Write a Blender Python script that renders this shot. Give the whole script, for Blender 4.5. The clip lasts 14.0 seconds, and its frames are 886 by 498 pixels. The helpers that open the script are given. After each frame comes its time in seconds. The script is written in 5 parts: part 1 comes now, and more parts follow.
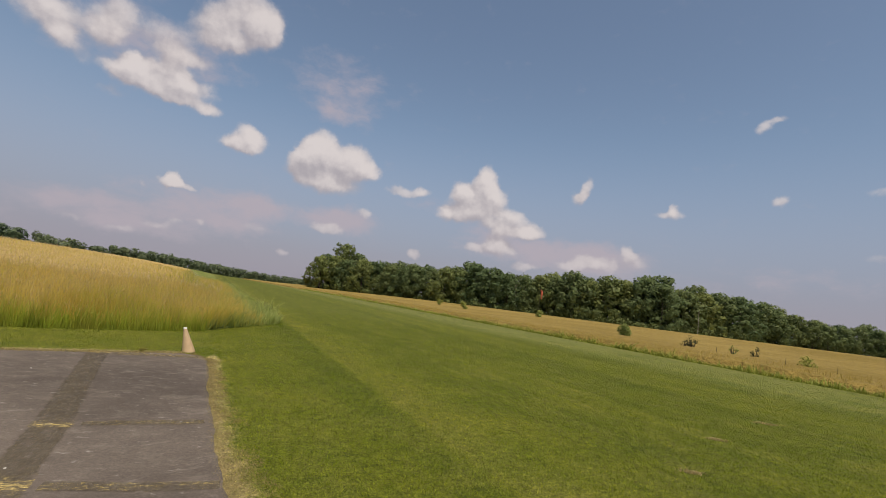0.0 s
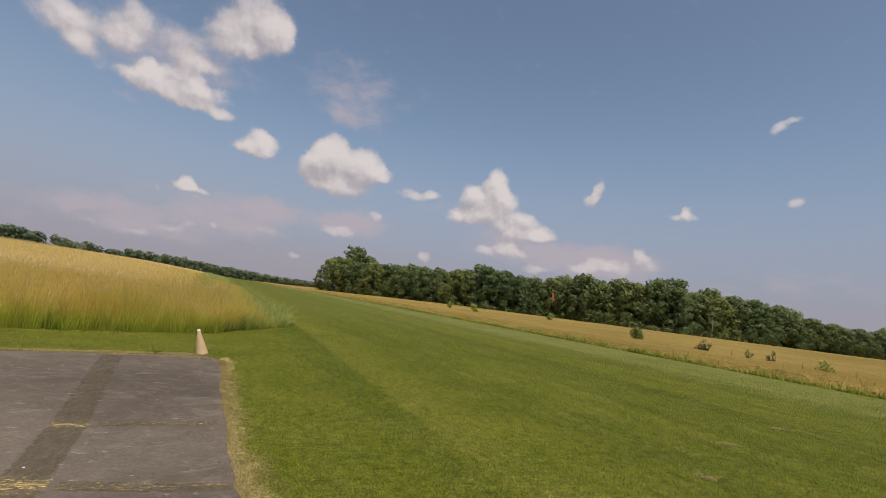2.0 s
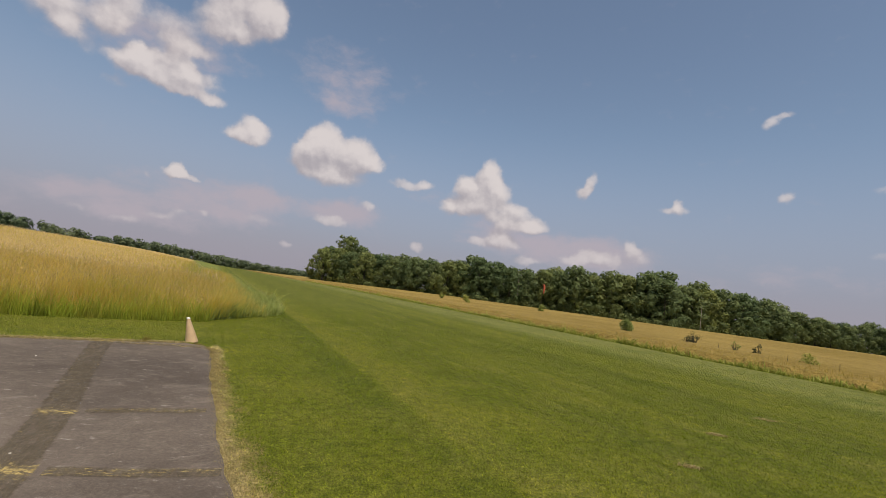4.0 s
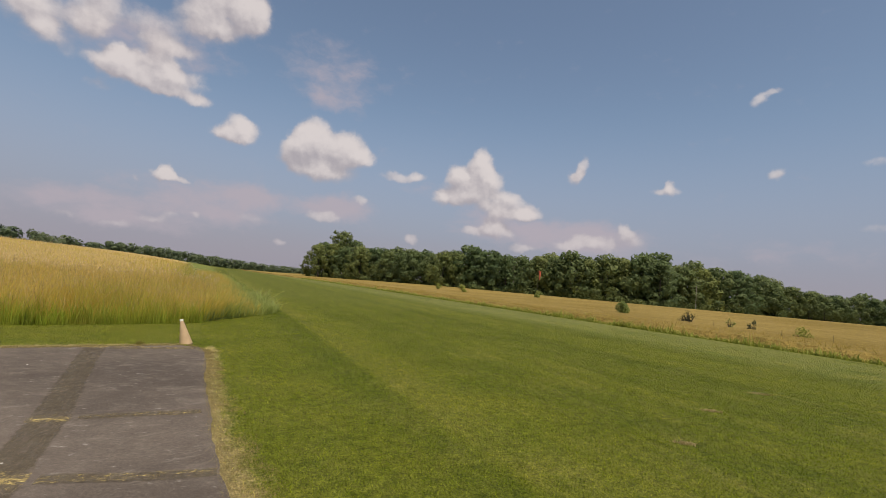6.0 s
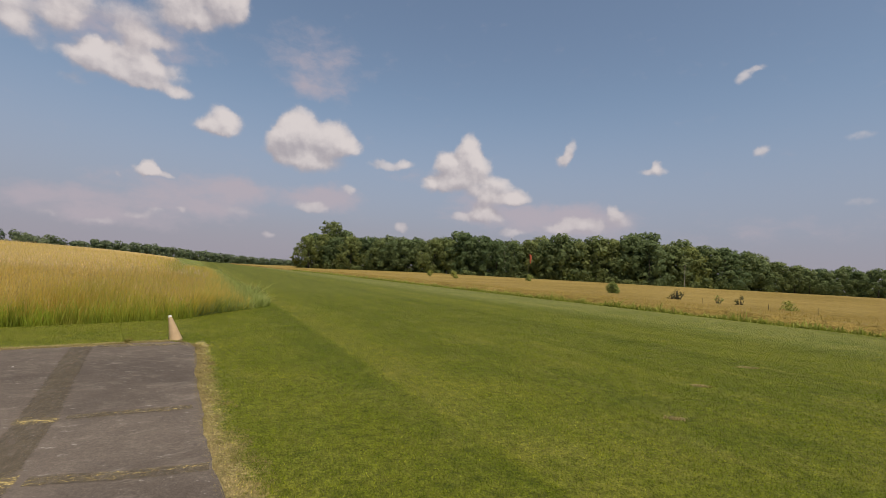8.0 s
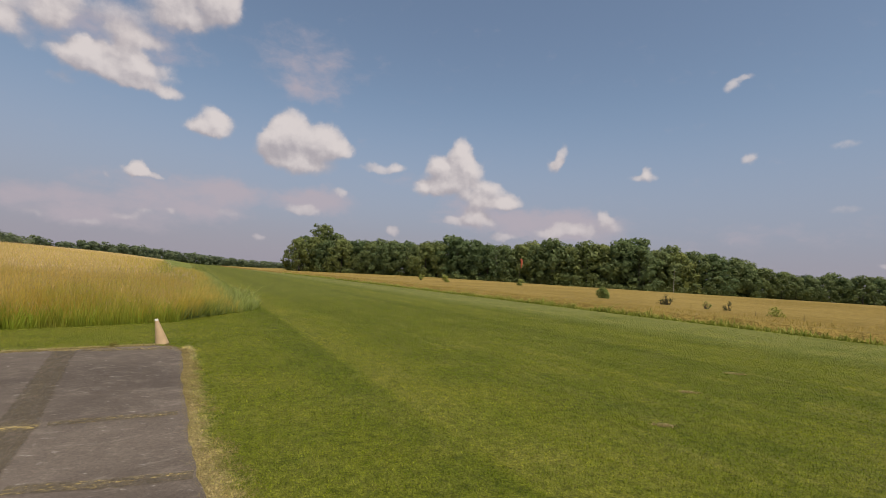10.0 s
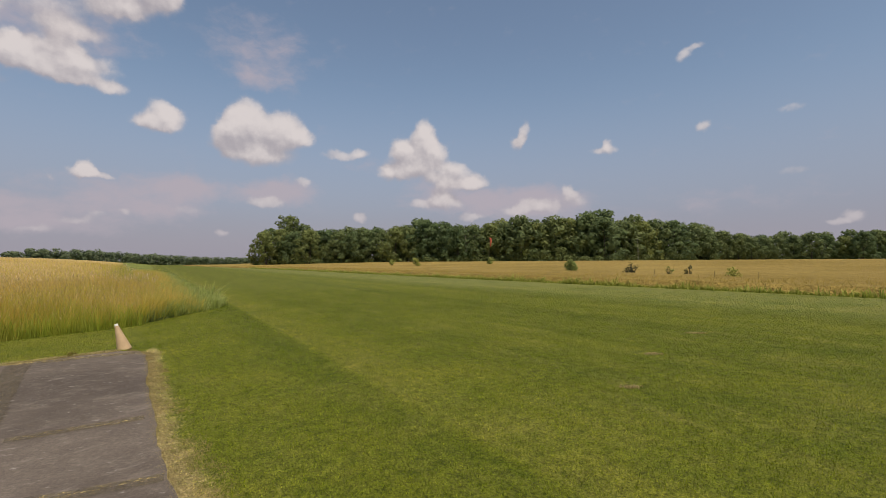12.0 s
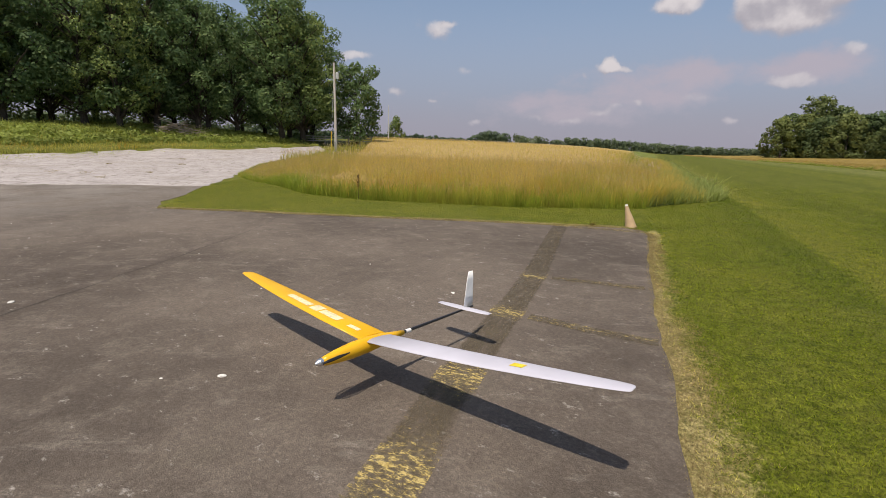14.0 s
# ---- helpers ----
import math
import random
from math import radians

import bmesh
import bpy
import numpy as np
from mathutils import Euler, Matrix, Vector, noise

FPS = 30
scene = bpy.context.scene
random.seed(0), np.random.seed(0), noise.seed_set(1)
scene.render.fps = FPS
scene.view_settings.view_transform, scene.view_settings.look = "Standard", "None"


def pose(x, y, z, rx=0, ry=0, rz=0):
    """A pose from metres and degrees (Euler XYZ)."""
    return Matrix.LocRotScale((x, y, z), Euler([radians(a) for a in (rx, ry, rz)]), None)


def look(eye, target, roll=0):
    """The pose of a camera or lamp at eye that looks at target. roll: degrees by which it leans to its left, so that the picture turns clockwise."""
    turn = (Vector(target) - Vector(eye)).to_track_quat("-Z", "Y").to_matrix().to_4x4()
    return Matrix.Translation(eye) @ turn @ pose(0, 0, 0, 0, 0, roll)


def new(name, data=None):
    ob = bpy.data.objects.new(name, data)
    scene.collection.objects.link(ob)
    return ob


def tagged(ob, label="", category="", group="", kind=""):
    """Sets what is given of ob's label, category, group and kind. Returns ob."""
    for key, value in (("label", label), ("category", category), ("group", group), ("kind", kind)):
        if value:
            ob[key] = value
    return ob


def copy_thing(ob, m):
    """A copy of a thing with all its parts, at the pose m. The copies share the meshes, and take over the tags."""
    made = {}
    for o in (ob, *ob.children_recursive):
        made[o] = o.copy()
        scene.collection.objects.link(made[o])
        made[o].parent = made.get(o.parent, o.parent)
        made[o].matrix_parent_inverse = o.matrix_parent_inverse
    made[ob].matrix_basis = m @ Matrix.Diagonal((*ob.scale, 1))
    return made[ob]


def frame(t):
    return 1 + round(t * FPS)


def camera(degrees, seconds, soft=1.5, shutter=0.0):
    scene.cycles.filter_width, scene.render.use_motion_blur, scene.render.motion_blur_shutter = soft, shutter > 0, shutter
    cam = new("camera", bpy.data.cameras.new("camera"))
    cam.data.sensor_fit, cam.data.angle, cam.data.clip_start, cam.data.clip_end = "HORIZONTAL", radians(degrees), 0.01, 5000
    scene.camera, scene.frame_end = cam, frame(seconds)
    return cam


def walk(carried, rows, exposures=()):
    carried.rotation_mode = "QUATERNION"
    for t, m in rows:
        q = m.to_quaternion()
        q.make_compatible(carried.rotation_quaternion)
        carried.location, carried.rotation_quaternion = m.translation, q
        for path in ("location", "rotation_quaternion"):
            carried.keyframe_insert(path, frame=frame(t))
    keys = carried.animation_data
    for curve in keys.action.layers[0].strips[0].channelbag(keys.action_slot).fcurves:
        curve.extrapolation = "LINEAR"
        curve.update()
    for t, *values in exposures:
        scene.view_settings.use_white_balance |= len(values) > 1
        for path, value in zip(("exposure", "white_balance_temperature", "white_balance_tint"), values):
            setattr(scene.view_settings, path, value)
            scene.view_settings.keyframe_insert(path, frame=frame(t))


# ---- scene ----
cam = camera(86.97, 14.0, soft=0.85)

# seconds, eye (m), yaw, pitch, lean (degrees)
PATH = [
    (0.0, -0.169, -0.073, 1.697, 6.51, 6.39, 7.23),
    (0.5, -0.171, -0.070, 1.696, 7.49, 6.20, 7.91),
    (1.0, -0.179, -0.061, 1.690, 7.62, 5.74, 7.87),
    (1.5, -0.176, -0.069, 1.693, 7.54, 6.15, 7.77),
    (2.0, -0.174, -0.072, 1.695, 7.83, 6.56, 7.31),
    (2.5, -0.169, -0.070, 1.691, 8.15, 6.54, 7.10),
    (3.0, -0.174, -0.070, 1.696, 7.63, 6.34, 7.61),
    (3.5, -0.164, -0.074, 1.692, 7.26, 5.99, 7.58),
    (4.0, -0.152, -0.079, 1.691, 6.77, 5.54, 7.83),
    (4.2, -0.150, -0.077, 1.685, 6.50, 5.52, 7.98),
    (6.3, -0.078, -0.045, 1.689, 5.87, 4.26, 4.75),
    (6.5, -0.084, -0.043, 1.702, 5.83, 4.13, 4.45),
    (7.0, -0.075, -0.026, 1.696, 6.43, 3.98, 3.44),
    (7.5, -0.063, -0.014, 1.702, 5.16, 3.13, 3.38),
    (7.7, -0.048, -0.014, 1.683, 4.82, 3.01, 3.13),
    (9.8, -0.044, -0.011, 1.687, 3.89, 2.91, 4.57),
    (10.0, -0.036, -0.003, 1.706, 3.73, 3.51, 3.62),
    (10.5, -0.006, 0.002, 1.706, 2.36, 2.55, 1.56),
    (11.0, 0.000, 0.000, 1.700, 0.00, 2.09, 0.01),
    (11.5, 0.036, 0.004, 1.693, -0.30, 1.82, -0.93),
    (12.0, 0.035, 0.005, 1.690, -0.04, 1.51, -0.37),
    (12.5, 0.019, 0.013, 1.690, 0.85, 1.09, 0.62),
    (13.0, -0.006, 0.029, 1.683, 2.81, -1.00, 0.89),
    (13.4, -0.090, 0.068, 1.667, 13.62, -1.77, 2.58),
    (13.5, -0.057, 0.072, 1.658, 18.00, -3.61, 3.08),
    (13.6, -0.064, 0.036, 1.670, 23.22, -4.48, 3.86),
    (13.8, -0.040, 0.007, 1.651, 38.43, -7.68, 3.49),
    (13.9, -0.047, -0.002, 1.658, 46.66, -10.60, 2.09),
    (14.0, -0.061, -0.045, 1.656, 55.68, -12.26, 1.30),
]
walk(cam, [(t, pose(x, y, z, 90 + pitch, 0, yaw) @ pose(0, 0, 0, 0, 0, lean))
           for t, x, y, z, yaw, pitch, lean in PATH],
     [(0.0, 0.0, 7250, 12), (12.8, 0.0, 7250, 12), (13.5, 0.03, 7200, 12), (14.0, 0.07, 7000, 12)])


# ---- sky, sun ----
SKY_STRENGTH = 0.115
HAZE = (2.2, 2.32, 3.4)
CLOUD_SHADE, CLOUD_LIT = (3.35, 3.25, 3.75), (5.95, 5.75, 6.05)
HORIZON = (3.0, 2.95, 3.6)
VEIL = (3.7, 3.5, 4.25)
SUN_AZ, SUN_EL = 151.0, 62.0
world = bpy.data.worlds.new("sky")
scene.world = world
world.use_nodes = True
WT = world.node_tree
WT.nodes.clear()


def wn(kind, **sets):
    n = WT.nodes.new(kind)
    for k, v in sets.items():
        if k == "operation":
            n.operation = v
        elif k == "interpolation":
            n.interpolation_type = v
    return n


def wm(op, a, b=None, c=None):
    """A maths node of the sky; numbers or sockets in, its result out."""
    n = wn("ShaderNodeMath", operation=op)
    for i, v in enumerate((a, b, c)):
        if v is None:
            continue
        if isinstance(v, (int, float)):
            n.inputs[i].default_value = v
        else:
            WT.links.new(v, n.inputs[i])
    return n.outputs[0]


def wv(op, a, b):
    n = wn("ShaderNodeVectorMath", operation=op)
    for i, v in enumerate((a, b)):
        if isinstance(v, tuple):
            n.inputs[i].default_value = v
        elif v is not None:
            WT.links.new(v, n.inputs[i])
    return n.outputs["Value"] if op == "DOT_PRODUCT" else n.outputs[0]


def wstep(v, lo, hi):
    n = wn("ShaderNodeMapRange", interpolation="SMOOTHSTEP")
    WT.links.new(v, n.inputs[0])
    n.inputs[1].default_value, n.inputs[2].default_value = lo, hi
    return n.outputs[0]


def wnoise(vec, scale, detail, rough=0.55, colour=False):
    n = wn("ShaderNodeTexNoise")
    WT.links.new(vec, n.inputs["Vector"])
    n.inputs["Scale"].default_value, n.inputs["Detail"].default_value = scale, detail
    n.inputs["Roughness"].default_value = rough
    return n.outputs["Color" if colour else 0]


def wmix(fac, a, b):
    n = wn("ShaderNodeMix")
    n.data_type = "RGBA"
    for sock, v in ((n.inputs[0], fac), (n.inputs[6], a), (n.inputs[7], b)):
        if isinstance(v, tuple):
            sock.default_value = (*v, 1)
        elif isinstance(v, float):
            sock.default_value = v
        else:
            WT.links.new(v, sock)
    return n.outputs[2]


way = wn("ShaderNodeTexCoord").outputs["Generated"]
parts = wn("ShaderNodeSeparateXYZ")
WT.links.new(way, parts.inputs[0])
deg = 180 / math.pi
azimuth = wm("MULTIPLY", wm("ARCTAN2", parts.outputs[0], parts.outputs[1]), deg)
height = wm("MULTIPLY", wm("ARCSINE", parts.outputs[2]), deg)
flat = wn("ShaderNodeCombineXYZ")
WT.links.new(azimuth, flat.inputs[0])
WT.links.new(height, flat.inputs[1])
plain = flat.outputs[0]
warp_a = wv("MULTIPLY", wv("SUBTRACT", wnoise(plain, 0.22, 2, 0.5, True), (0.5, 0.5, 0.5)), (1.3, 1.0, 0))
warp_b = wv("MULTIPLY", wv("SUBTRACT", wnoise(plain, 0.8, 4, 0.5, True), (0.5, 0.5, 0.5)), (1.1, 0.9, 0))
bent = wv("ADD", wv("ADD", plain, warp_a), warp_b)

PUFFS = {"solid": [], "thin": []}
kind_now = "solid"


def puff(az, el, wide, high, weight):
    """One rounded lobe of a cloud: its direction and half sizes in degrees."""
    PUFFS[kind_now].append((az, el, wide, high, weight))


# cumulus
puff(-22.7, 16.5, 2.02, 2.03, 1.00)
puff(-24.3, 15.3, 1.73, 1.79, 1.00)
puff(-18.6, 15.3, 2.12, 2.11, 1.00)
puff(-16.5, 14.3, 1.53, 1.08, 0.80)
puff(-21.4, 14.2, 4.46, 2.83, 1.00)
puff(-24.9, 13.6, 1.83, 2.04, 1.00)
puff(-21.4, 12.0, 3.97, 1.25, 0.70)
puff(-31.4, 15.6, 1.42, 1.40, 0.90)
puff(-30.1, 15.2, 1.25, 1.25, 0.85)
puff(-32.6, 14.4, 1.48, 1.00, 0.75)
puff(-31.2, 14.2, 2.14, 0.79, 0.70)
puff(-37.4, 9.4, 0.83, 0.92, 0.95)
puff(-37.7, 8.8, 1.12, 0.70, 0.85)
puff(-36.3, 8.7, 1.17, 0.39, 0.74)
puff(-40.1, 8.1, 0.53, 0.47, 0.44)
puff(-12.2, 12.6, 2.66, 0.71, 0.64)
puff(-9.9, 13.1, 1.22, 0.59, 0.64)
puff(-2.1, 15.5, 1.60, 1.57, 1.00)
puff(-2.7, 13.9, 2.08, 1.86, 1.00)
puff(-5.1, 13.7, 1.32, 1.19, 1.00)
puff(-4.5, 11.9, 2.50, 1.74, 1.00)
puff(-0.8, 12.9, 1.81, 1.74, 1.00)
puff(-6.5, 10.7, 1.78, 1.01, 0.90)
puff(-2.3, 11.0, 2.78, 1.21, 0.90)
puff(1.6, 11.1, 1.88, 1.14, 0.90)
puff(4.0, 9.7, 1.95, 1.16, 0.90)
puff(-0.2, 9.8, 2.37, 0.89, 0.80)
puff(2.2, 9.3, 2.92, 0.81, 0.80)
puff(-0.2, 8.1, 1.74, 1.03, 0.95)
puff(-2.3, 7.0, 2.22, 0.75, 0.75)
puff(0.8, 7.1, 2.08, 1.03, 0.85)
puff(9.1, 13.8, 0.95, 1.18, 0.69)
puff(10.0, 15.8, 0.68, 1.29, 0.56)
puff(9.5, 14.7, 0.68, 1.04, 0.60)
puff(19.2, 12.6, 2.00, 0.63, 0.69)
puff(19.7, 13.3, 0.68, 0.63, 0.64)
puff(29.4, 14.0, 1.02, 0.69, 0.64)
puff(27.7, 21.5, 0.94, 0.60, 0.59)
puff(28.9, 22.1, 1.09, 0.43, 0.56)
puff(41.4, 4.0, 1.11, 0.67, 0.70)
puff(40.1, 3.5, 1.07, 0.43, 0.64)
puff(37.2, 14.6, 1.61, 0.42, 0.39)
puff(37.0, 8.7, 1.97, 0.50, 0.36)
puff(10.8, 6.7, 1.75, 1.15, 0.74)
puff(13.4, 6.3, 2.10, 1.34, 0.70)
puff(15.3, 8.1, 0.97, 1.06, 0.70)
puff(8.7, 6.0, 1.77, 0.89, 0.74)
puff(3.5, 5.4, 2.08, 0.69, 0.70)
puff(16.1, 6.9, 1.42, 1.06, 0.54)
puff(-20.8, 6.8, 2.30, 0.83, 0.70)
puff(-16.7, 9.5, 1.08, 0.65, 0.54)
puff(-25.5, 3.4, 0.85, 0.50, 0.74)
puff(-10.1, 5.2, 1.01, 0.81, 0.80)
puff(-38.1, 4.1, 2.05, 0.49, 0.56)
puff(-41.0, 3.2, 1.73, 0.42, 0.54)
puff(-34.3, 5.1, 0.71, 0.52, 0.54)
puff(-36.6, 4.8, 0.89, 0.55, 0.46)
puff(-28.8, 5.6, 2.12, 0.67, 0.44)
puff(-50.9, 21.3, 2.73, 2.00, 0.80)
puff(-48.8, 19.7, 1.40, 1.03, 0.80)
puff(-45.2, 23.2, 2.00, 2.47, 0.75)
puff(-45.7, 21.0, 1.71, 1.45, 0.59)
puff(-33.3, 27.4, 4.10, 3.18, 1.00)
puff(-31.2, 26.6, 1.89, 2.01, 1.00)
puff(-34.4, 24.2, 2.55, 1.17, 0.85)
puff(-36.5, 25.5, 2.46, 2.14, 0.64)
puff(-43.6, 18.6, 1.80, 1.43, 0.95)
puff(-42.5, 19.6, 1.58, 0.92, 0.85)
puff(-39.7, 19.9, 1.89, 1.06, 0.75)
puff(-37.9, 19.4, 1.03, 1.09, 0.70)
puff(-40.2, 18.0, 3.23, 1.07, 0.85)
puff(-38.1, 17.3, 2.66, 0.77, 0.75)
puff(-35.3, 17.3, 1.40, 0.74, 0.69)
puff(-44.1, 16.4, 1.68, 0.62, 0.49)
puff(-40.2, 22.9, 4.43, 2.54, 0.60)
puff(-47.7, 21.4, 3.23, 1.96, 0.54)
puff(-38.5, 21.4, 3.06, 1.27, 0.64)
puff(-41.3, 18.5, 3.62, 1.57, 0.70)
puff(-46.8, 18.7, 2.05, 0.97, 0.44)
puff(-36.7, 18.9, 2.43, 1.44, 0.64)
puff(-56.8, 12.8, 1.61, 1.13, 0.75)
puff(-55.6, 13.6, 1.16, 0.51, 0.54)
puff(-66.4, 9.9, 2.51, 0.70, 0.70)
puff(-61.8, 6.0, 1.18, 0.62, 0.59)
puff(-57.1, 5.2, 0.73, 0.31, 0.54)
puff(-52.3, 3.1, 1.33, 0.45, 0.54)
puff(-53.7, 8.7, 0.91, 0.48, 0.39)
puff(-45.1, 3.6, 1.68, 0.38, 0.49)
kind_now = "thin"
# veils and distant bands
puff(-21.6, 23.4, 7.83, 3.34, 0.38)
puff(-21.4, 20.3, 4.24, 1.51, 0.40)
puff(10.4, 6.9, 8.04, 2.30, 0.85)
puff(-19.3, 7.8, 4.32, 2.20, 0.45)
puff(-28.0, 7.9, 5.13, 1.57, 0.42)
puff(-30.1, 5.6, 4.14, 1.07, 0.40)
puff(-36.8, 6.2, 8.90, 2.53, 0.36)
puff(-41.0, 3.5, 4.73, 0.93, 0.34)
puff(0.1, 8.1, 6.24, 2.74, 0.55)
puff(29.9, 6.0, 13.65, 2.40, 0.22)
puff(-9.5, 11.5, 4.05, 1.33, 0.20)
puff(-41.6, 21.9, 9.54, 3.54, 0.50)
puff(-46.8, 5.6, 4.84, 1.15, 0.30)
puff(-31.7, 8.1, 8.15, 1.89, 0.34)
puff(-42.0, 4.5, 13.59, 1.85, 0.34)
puff(-18.9, 8.4, 4.58, 1.66, 0.40)


def cover(place, lobes):
    """Rounded lobes melted into one another: positive inside, highest at their hearts."""
    total = None
    for az, el, wide, high, weight in lobes:
        away = wv("MULTIPLY", wv("SUBTRACT", place, (az, el, 0)), (1 / (wide * 1.42), 1 / (high * 1.42), 0))
        rest = wm("MAXIMUM", wm("SUBTRACT", 1.0, wv("DOT_PRODUCT", away, away)), 0.0)
        lobe = wm("MULTIPLY", wm("MULTIPLY", rest, rest), weight)
        total = lobe if total is None else wm("ADD", total, lobe)
    total = wm("SUBTRACT", total, 0.15)
    return total


def wcell(vec, scale):
    """Rounded knobs, as on the head of a cumulus."""
    n = wn("ShaderNodeTexVoronoi")
    n.voronoi_dimensions, n.feature = "2D", "SMOOTH_F1"
    WT.links.new(vec, n.inputs["Vector"])
    n.inputs["Scale"].default_value, n.inputs["Smoothness"].default_value = scale, 0.6
    return n.outputs["Distance"]


def knobs(vec):
    return wm("MULTIPLY_ADD", wm("SUBTRACT", 0.42, wcell(vec, 0.5)), 0.34, wm("MULTIPLY", wm("SUBTRACT", 0.42, wcell(vec, 1.3)), 0.2))


soft_bend = wv("ADD", plain, wv("MULTIPLY", warp_b, (0.8, 0.8, 0)))
head = knobs(soft_bend)
head_up = knobs(wv("ADD", soft_bend, (0.3, 0.5, 0)))
billow = wnoise(plain, 0.5, 7, 0.62)
billow_up = wnoise(wv("ADD", plain, (0.35, 0.8, 0)), 0.5, 4, 0.55)
lump = cover(bent, PUFFS["solid"])
lump_up = cover(wv("ADD", bent, (0.4, 1.3, 0)), PUFFS["solid"])
slope = wm("MULTIPLY", wm("SUBTRACT", lump, lump_up), 0.5)
rough = wm("ADD", wm("MULTIPLY", wm("SUBTRACT", head, head_up), 0.5), wm("MULTIPLY", wm("SUBTRACT", billow, billow_up), 0.8))
lit = wstep(wm("ADD", wm("ADD", slope, rough), wm("MULTIPLY_ADD", wm("MINIMUM", lump, 1.0), 0.22, 0.30)), 0.0, 1.0)
body = wm("ADD", wm("MULTIPLY_ADD", wm("SUBTRACT", billow, 0.5), 0.7, lump), wm("MULTIPLY", head, 0.5))
dense = wstep(wm("DIVIDE", body, wm("MULTIPLY_ADD", wstep(slope, -0.25, 0.4), -0.42, 0.80)), 0.0, 1.0)
dense = wm("MULTIPLY", dense, wm("MULTIPLY_ADD", wstep(lump, 0.0, 0.85), 0.5, 0.5))
streak = wnoise(wv("MULTIPLY", bent, (0.7, 1.3, 1)), 0.42, 5, 0.58)
veil = wm("MULTIPLY", wstep(wm("MULTIPLY_ADD", wm("SUBTRACT", streak, 0.5), 0.9, cover(bent, PUFFS["thin"])), -0.08, 0.62), 0.85)
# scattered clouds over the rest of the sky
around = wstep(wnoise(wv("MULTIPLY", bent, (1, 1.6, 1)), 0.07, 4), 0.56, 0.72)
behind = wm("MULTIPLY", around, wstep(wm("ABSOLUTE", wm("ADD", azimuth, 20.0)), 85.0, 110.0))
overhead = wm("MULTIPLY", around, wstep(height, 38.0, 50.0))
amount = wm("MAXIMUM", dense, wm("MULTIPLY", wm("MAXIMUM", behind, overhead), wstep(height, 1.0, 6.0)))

air = wn("ShaderNodeTexSky")
air.sky_type, air.sun_disc = "NISHITA", False
air.sun_elevation, air.sun_rotation = radians(SUN_EL), radians(SUN_AZ)
air.altitude, air.air_density, air.dust_density, air.ozone_density = 200, 1.0, 1.6, 2.6
haze_band = wm("MULTIPLY", wstep(height, 22.0, 1.0), 0.85)
hazy = wmix(haze_band, wv("MULTIPLY", air.outputs[0], (1.16, 1.14, 1.08)), HAZE)
hazy = wmix(wm("MULTIPLY", wstep(height, 7.0, 0.0), 0.55), hazy, HORIZON)
cloud = wmix(lit, CLOUD_SHADE, CLOUD_LIT)
low_haze = wmix(wm("MULTIPLY", wstep(height, 12.0, 1.0), 0.4), cloud, HAZE)
backing = wn("ShaderNodeBackground")
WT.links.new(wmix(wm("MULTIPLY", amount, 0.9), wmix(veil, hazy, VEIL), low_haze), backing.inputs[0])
backing.inputs[1].default_value = SKY_STRENGTH
WT.links.new(backing.outputs[0], wn("ShaderNodeOutputWorld").inputs[0])

sun = new("sun", bpy.data.lights.new("sun", "SUN"))
sun.data.energy, sun.data.angle, sun.data.color = 4.0, radians(0.53), (1.0, 0.94, 0.84)
s_az, s_el = radians(SUN_AZ), radians(SUN_EL)
sun.matrix_world = look((60 * math.sin(s_az) * math.cos(s_el), 60 * math.cos(s_az) * math.cos(s_el), 60 * math.sin(s_el)), (0, 0, 0))

# ---- materials ----
def ntree(name, rough=0.8, spec=0.3):
    m = bpy.data.materials.new(name)
    m.use_nodes = True
    t = m.node_tree
    b = t.nodes["Principled BSDF"]
    b.inputs["Roughness"].default_value = rough
    b.inputs["Specular IOR Level"].default_value = spec
    return m, t, b


def link(t, a, b):
    t.links.new(a, b)


def coords(t, stretch=(1, 1, 1), turn=0.0):
    """Object coordinates in metres, turned and stretched."""
    c = t.nodes.new("ShaderNodeTexCoord")
    m = t.nodes.new("ShaderNodeMapping")
    m.vector_type = "TEXTURE"
    m.inputs["Rotation"].default_value = (0, 0, -turn)
    m.inputs["Scale"].default_value = tuple(1 / k for k in stretch)
    link(t, c.outputs["Object"], m.inputs[0])
    return m.outputs[0]


def noise_tex(t, vec, scale, detail=4, rough=0.6):
    n = t.nodes.new("ShaderNodeTexNoise")
    if vec is not None:
        link(t, vec, n.inputs["Vector"])
    n.inputs["Scale"].default_value, n.inputs["Detail"].default_value = scale, detail
    n.inputs["Roughness"].default_value = rough
    return n.outputs[0]


def ramp(t, fac, *stops):
    n = t.nodes.new("ShaderNodeValToRGB")
    link(t, fac, n.inputs[0])
    e = n.color_ramp.elements
    while len(e) < len(stops):
        e.new(0.5)
    for el, (p, c) in zip(e, stops):
        el.position = p
        el.color = (*c, 1) if isinstance(c, tuple) else (c, c, c, 1)
    return n.outputs[0]


def blend(t, fac, a, b, mode="MIX"):
    n = t.nodes.new("ShaderNodeMix")
    n.data_type, n.blend_type = "RGBA", mode
    for sock, v in ((n.inputs[0], fac), (n.inputs[6], a), (n.inputs[7], b)):
        if isinstance(v, tuple):
            sock.default_value = (*v, 1)
        elif isinstance(v, (int, float)):
            sock.default_value = v
        else:
            link(t, v, sock)
    return n.outputs[2]


